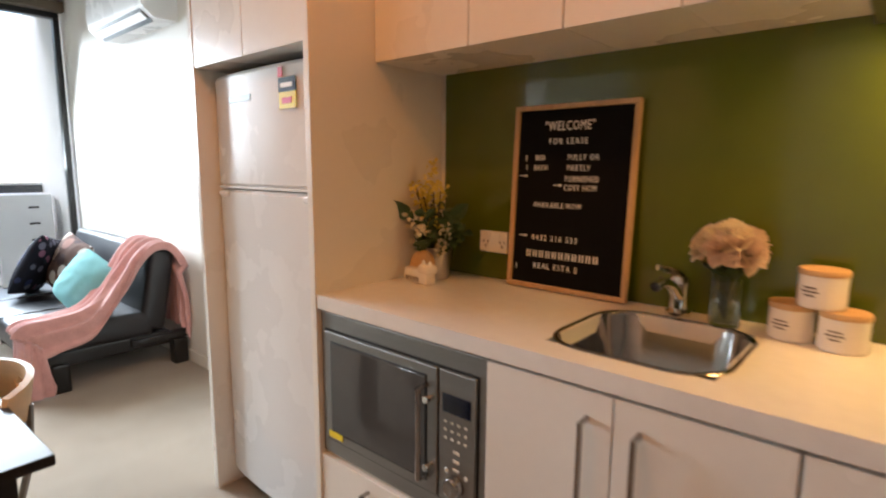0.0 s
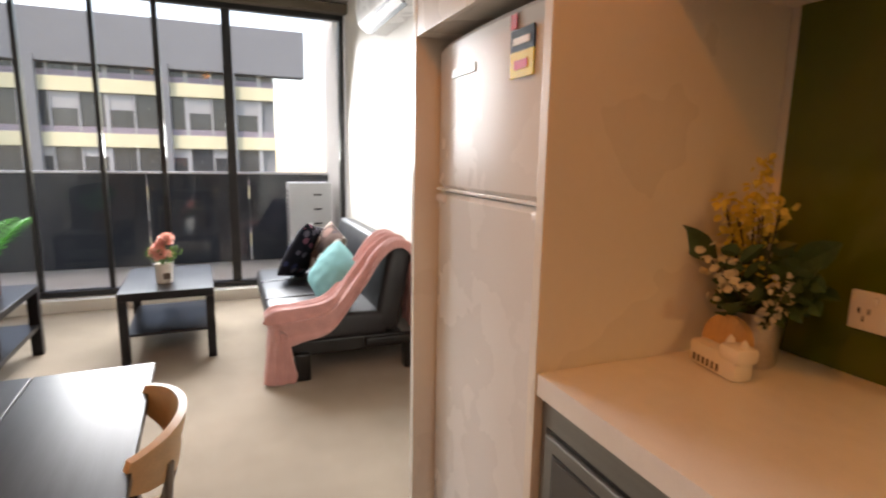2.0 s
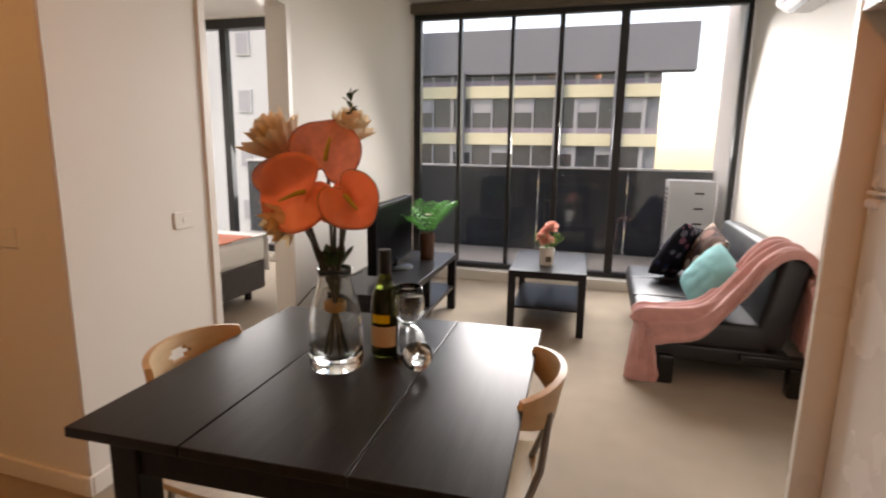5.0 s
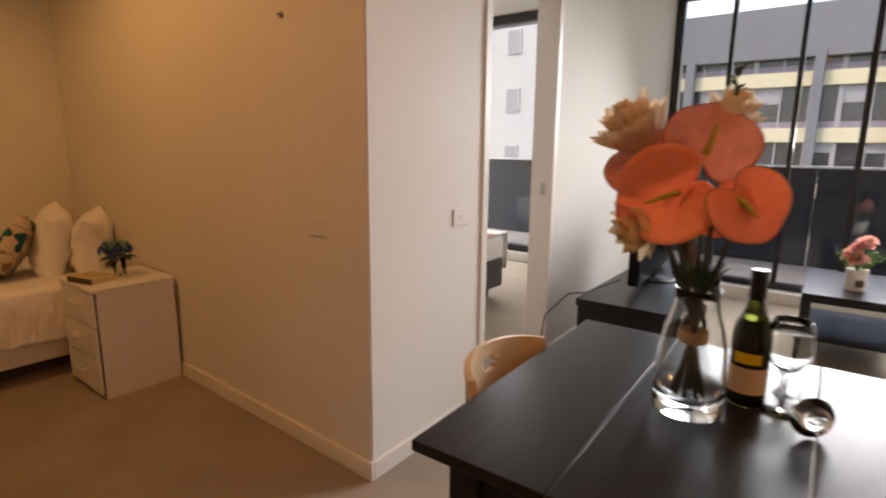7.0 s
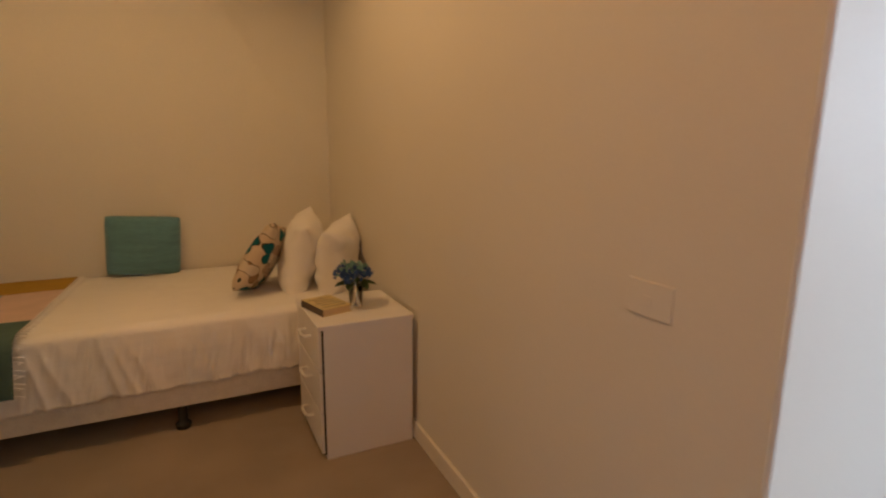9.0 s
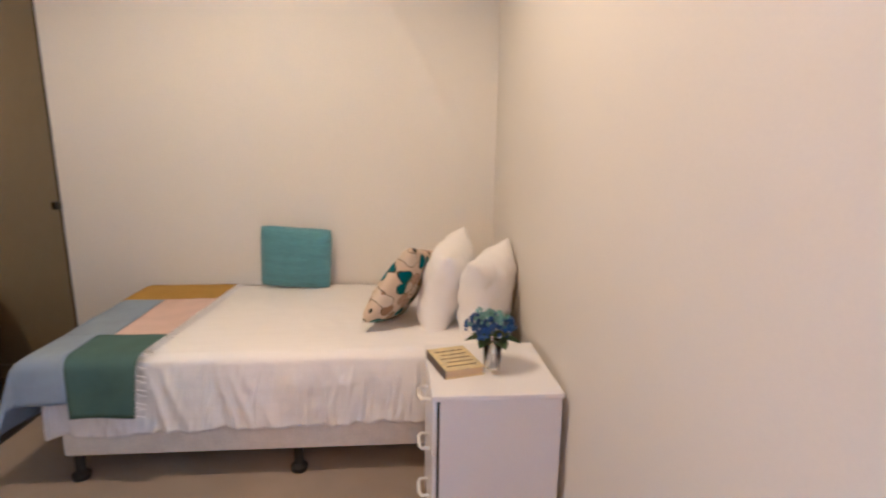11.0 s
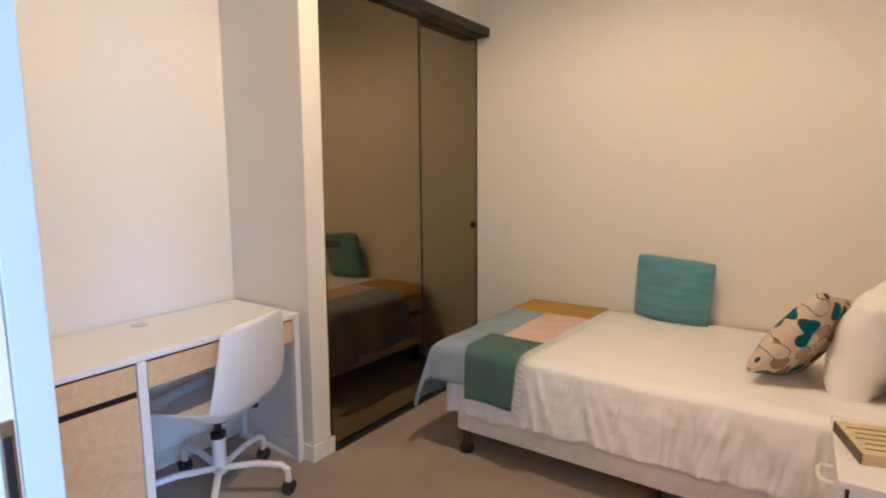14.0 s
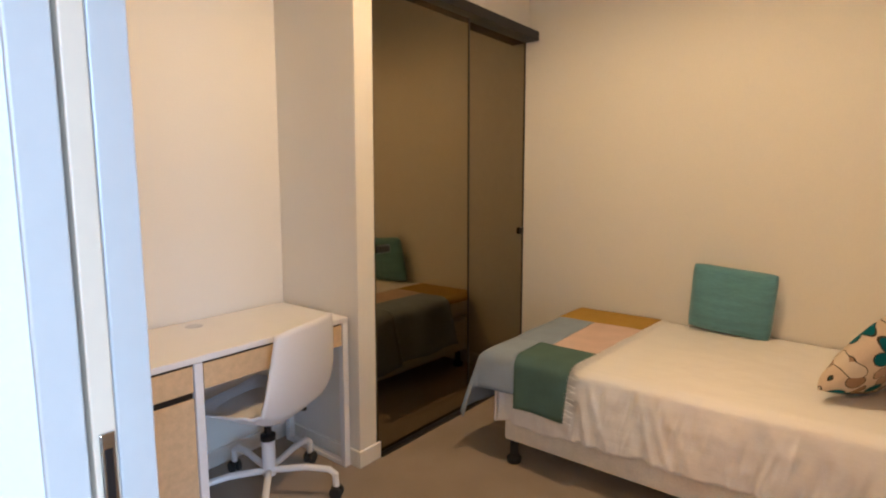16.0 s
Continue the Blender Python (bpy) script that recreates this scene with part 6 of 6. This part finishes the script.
# ---- desk and chair ----
DZ = 0.67
dk = thing("desk", "white desk with birch drawer fronts in the alcove", "desk")
DX0, DX1, DY0, DY1, DM = 0.897, 1.348, -2.436, -1.36, -1.782
part("desktop", bx(DX0, DX1, DY0, DY1, DZ - 0.022, DZ, bevel=0.003), WHITEMETAL, dk)
bm = lathe(bmesh.new(), [(0.0, 0.0015), (0.03, 0.0015), (0.033, 0.0005), (0.033, 0)], 24, (1.262, -1.956, DZ))
part("cable_cap", bm, TIN, dk, "grey round cable cap", True)
part("drawer", bx(DX0 + 0.003, DX0 + 0.02, DY0 + 0.035, DM - 0.015, DZ - 0.118, DZ - 0.03, bevel=0.001), PALEWOOD, dk, "birch drawer front")
part("drawer_box", bx(DX0 + 0.021, DX1 - 0.06, DY0 + 0.035, DM - 0.015, DZ - 0.11, DZ - 0.034), WHITEMETAL, dk)
# two black strips put the shade of the open joints into colour
part("drawer_gap_shade", bx(DX0 + 0.008, DX0 + 0.03, DY0 + 0.032, DY1 - 0.004, DZ - 0.0325, DZ - 0.0225), BLACK, dk, "black strip painting the shade over the drawer fronts")
part("door_gap_shade", bx(DX0 + 0.010, DX0 + 0.0215, DM + 0.022, DY1 - 0.004, DZ - 0.145, DZ - 0.112), BLACK, dk, "black strip painting the shade in the slot between the birch fronts")
part("catch", bx(DX0 - 0.003, DX0 + 0.004, -2.11, -2.08, DZ - 0.020, DZ - 0.006, bevel=0.002), PALEWOOD, dk, "small worn patch on the desk edge")
part("cupboard", bx(DX0 + 0.022, DX1 - 0.01, DM + 0.022, DY1 - 0.002, 0.03, DZ - 0.034), WHITEMETAL, dk)
part("upper_front", bx(DX0 + 0.003, DX0 + 0.02, DM + 0.022, DY1 - 0.004, DZ - 0.117, DZ - 0.03, bevel=0.001), PALEWOOD, dk, "birch drawer front")
part("cupboard_door", bx(DX0 + 0.003, DX0 + 0.02, DM + 0.022, DY1 - 0.004, 0.03, DZ - 0.14, bevel=0.001), PALEWOOD, dk, "birch cupboard door")
for y in (DY0, DM - 0.012):
    nm = "leg_frame"
    bm = bmesh.new()
    box(bm, DX0, DX0 + 0.03, y, y + 0.03, 0.0, DZ - 0.0225, bevel=0.003)
    box(bm, DX1 - 0.06, DX1 - 0.03, y, y + 0.03, 0.0, DZ - 0.0225, bevel=0.003)
    box(bm, DX0 + 0.03, DX1 - 0.06, y, y + 0.03, 0.0, 0.02, bevel=0.003)
    part(nm, bm, WHITEMETAL, dk)

ch = thing("swivel_chair", "white moulded shell swivel chair on a five-star base", "office chair", pose(0.98, -2.083, 0, 0, 0, -74))
# local: sitter faces +y
def shell(u, v):
    s = 2 * u - 1
    path = [(0.235, 0.375), (0.215, 0.388), (0.11, 0.365), (-0.03, 0.345), (-0.12, 0.352), (-0.175, 0.40), (-0.205, 0.50), (-0.228, 0.62), (-0.245, 0.745)]
    k = v * (len(path) - 1)
    i = min(int(k), len(path) - 2)
    f = k - i
    y = path[i][0] + (path[i + 1][0] - path[i][0]) * f
    z = path[i][1] + (path[i + 1][1] - path[i][1]) * f
    half = 0.188 + 0.025 * math.sin(v * 3.14) - 0.02 * max(0, v - 0.75) * 3 - 0.05 * max(0, 0.15 - v) * 4
    wing = abs(s) ** 3
    up = 0.075 * math.exp(-((v - 0.45) / 0.22) ** 2)
    fwd = 0.06 * max(0, v - 0.4)
    corner = 0.03 * max(0, v - 0.85) * 6 * abs(s) ** 4
    return Vector((s * half, y + fwd * wing * 1.5, z + up * wing - corner))


part("shell", sheet(bmesh.new(), shell, 26, 40, 0.008), WHITEMATT, ch, "white plastic bucket shell", "all")
part("seat_pad", bx(-0.15, 0.15, -0.08, 0.17, 0.366, 0.384, bevel=0.008), WHITEMATT, ch, smooth=True)
part("mechanism", bx(-0.045, 0.045, -0.06, 0.06, 0.316, 0.336, bevel=0.006), BLACK, ch)
part("column", lathe(bmesh.new(), [(0, 0.09), (0.026, 0.09), (0.026, 0.245), (0.0, 0.245)], 18), WHITEMETAL, ch, smooth=True)
part("gas_strut", lathe(bmesh.new(), [(0.029, 0.235), (0.029, 0.256), (0.014, 0.26), (0.014, 0.325)], 16), BLACK, ch, smooth=True)
part("lever", tube(bmesh.new(), [(0.03, 0.0, 0.322), (0.14, -0.02, 0.302), (0.20, -0.03, 0.285)], [0.005, 0.005, 0.011], 8), BLACK, ch, smooth=True)
for k in range(5):
    a = radians(72 * k)
    c, s = math.cos(a), math.sin(a)
    leg = part("base_arm", tube(bmesh.new(), [(0.02 * c, 0.02 * s, 0.11), (0.15 * c, 0.15 * s, 0.125), (0.24 * c, 0.24 * s, 0.12), (0.265 * c, 0.265 * s, 0.10), (0.268 * c, 0.268 * s, 0.05)], 0.013, 10), WHITEMETAL, ch, smooth=True)
    bm = bmesh.new()
    for o in (-0.014, 0.014):
        lathe(bm, [(0, -0.008), (0.022, -0.008), (0.026, -0.004), (0.026, 0.004), (0.022, 0.008), (0, 0.008)], 16, m=Matrix.Translation((0.268 * c - s * o, 0.268 * s + c * o, 0.027)) @ Matrix.Rotation(a, 4, "Z") @ Matrix.Rotation(radians(90), 4, "X"))
    part("castor", bm, RUBBER, leg, "black twin castor", True)
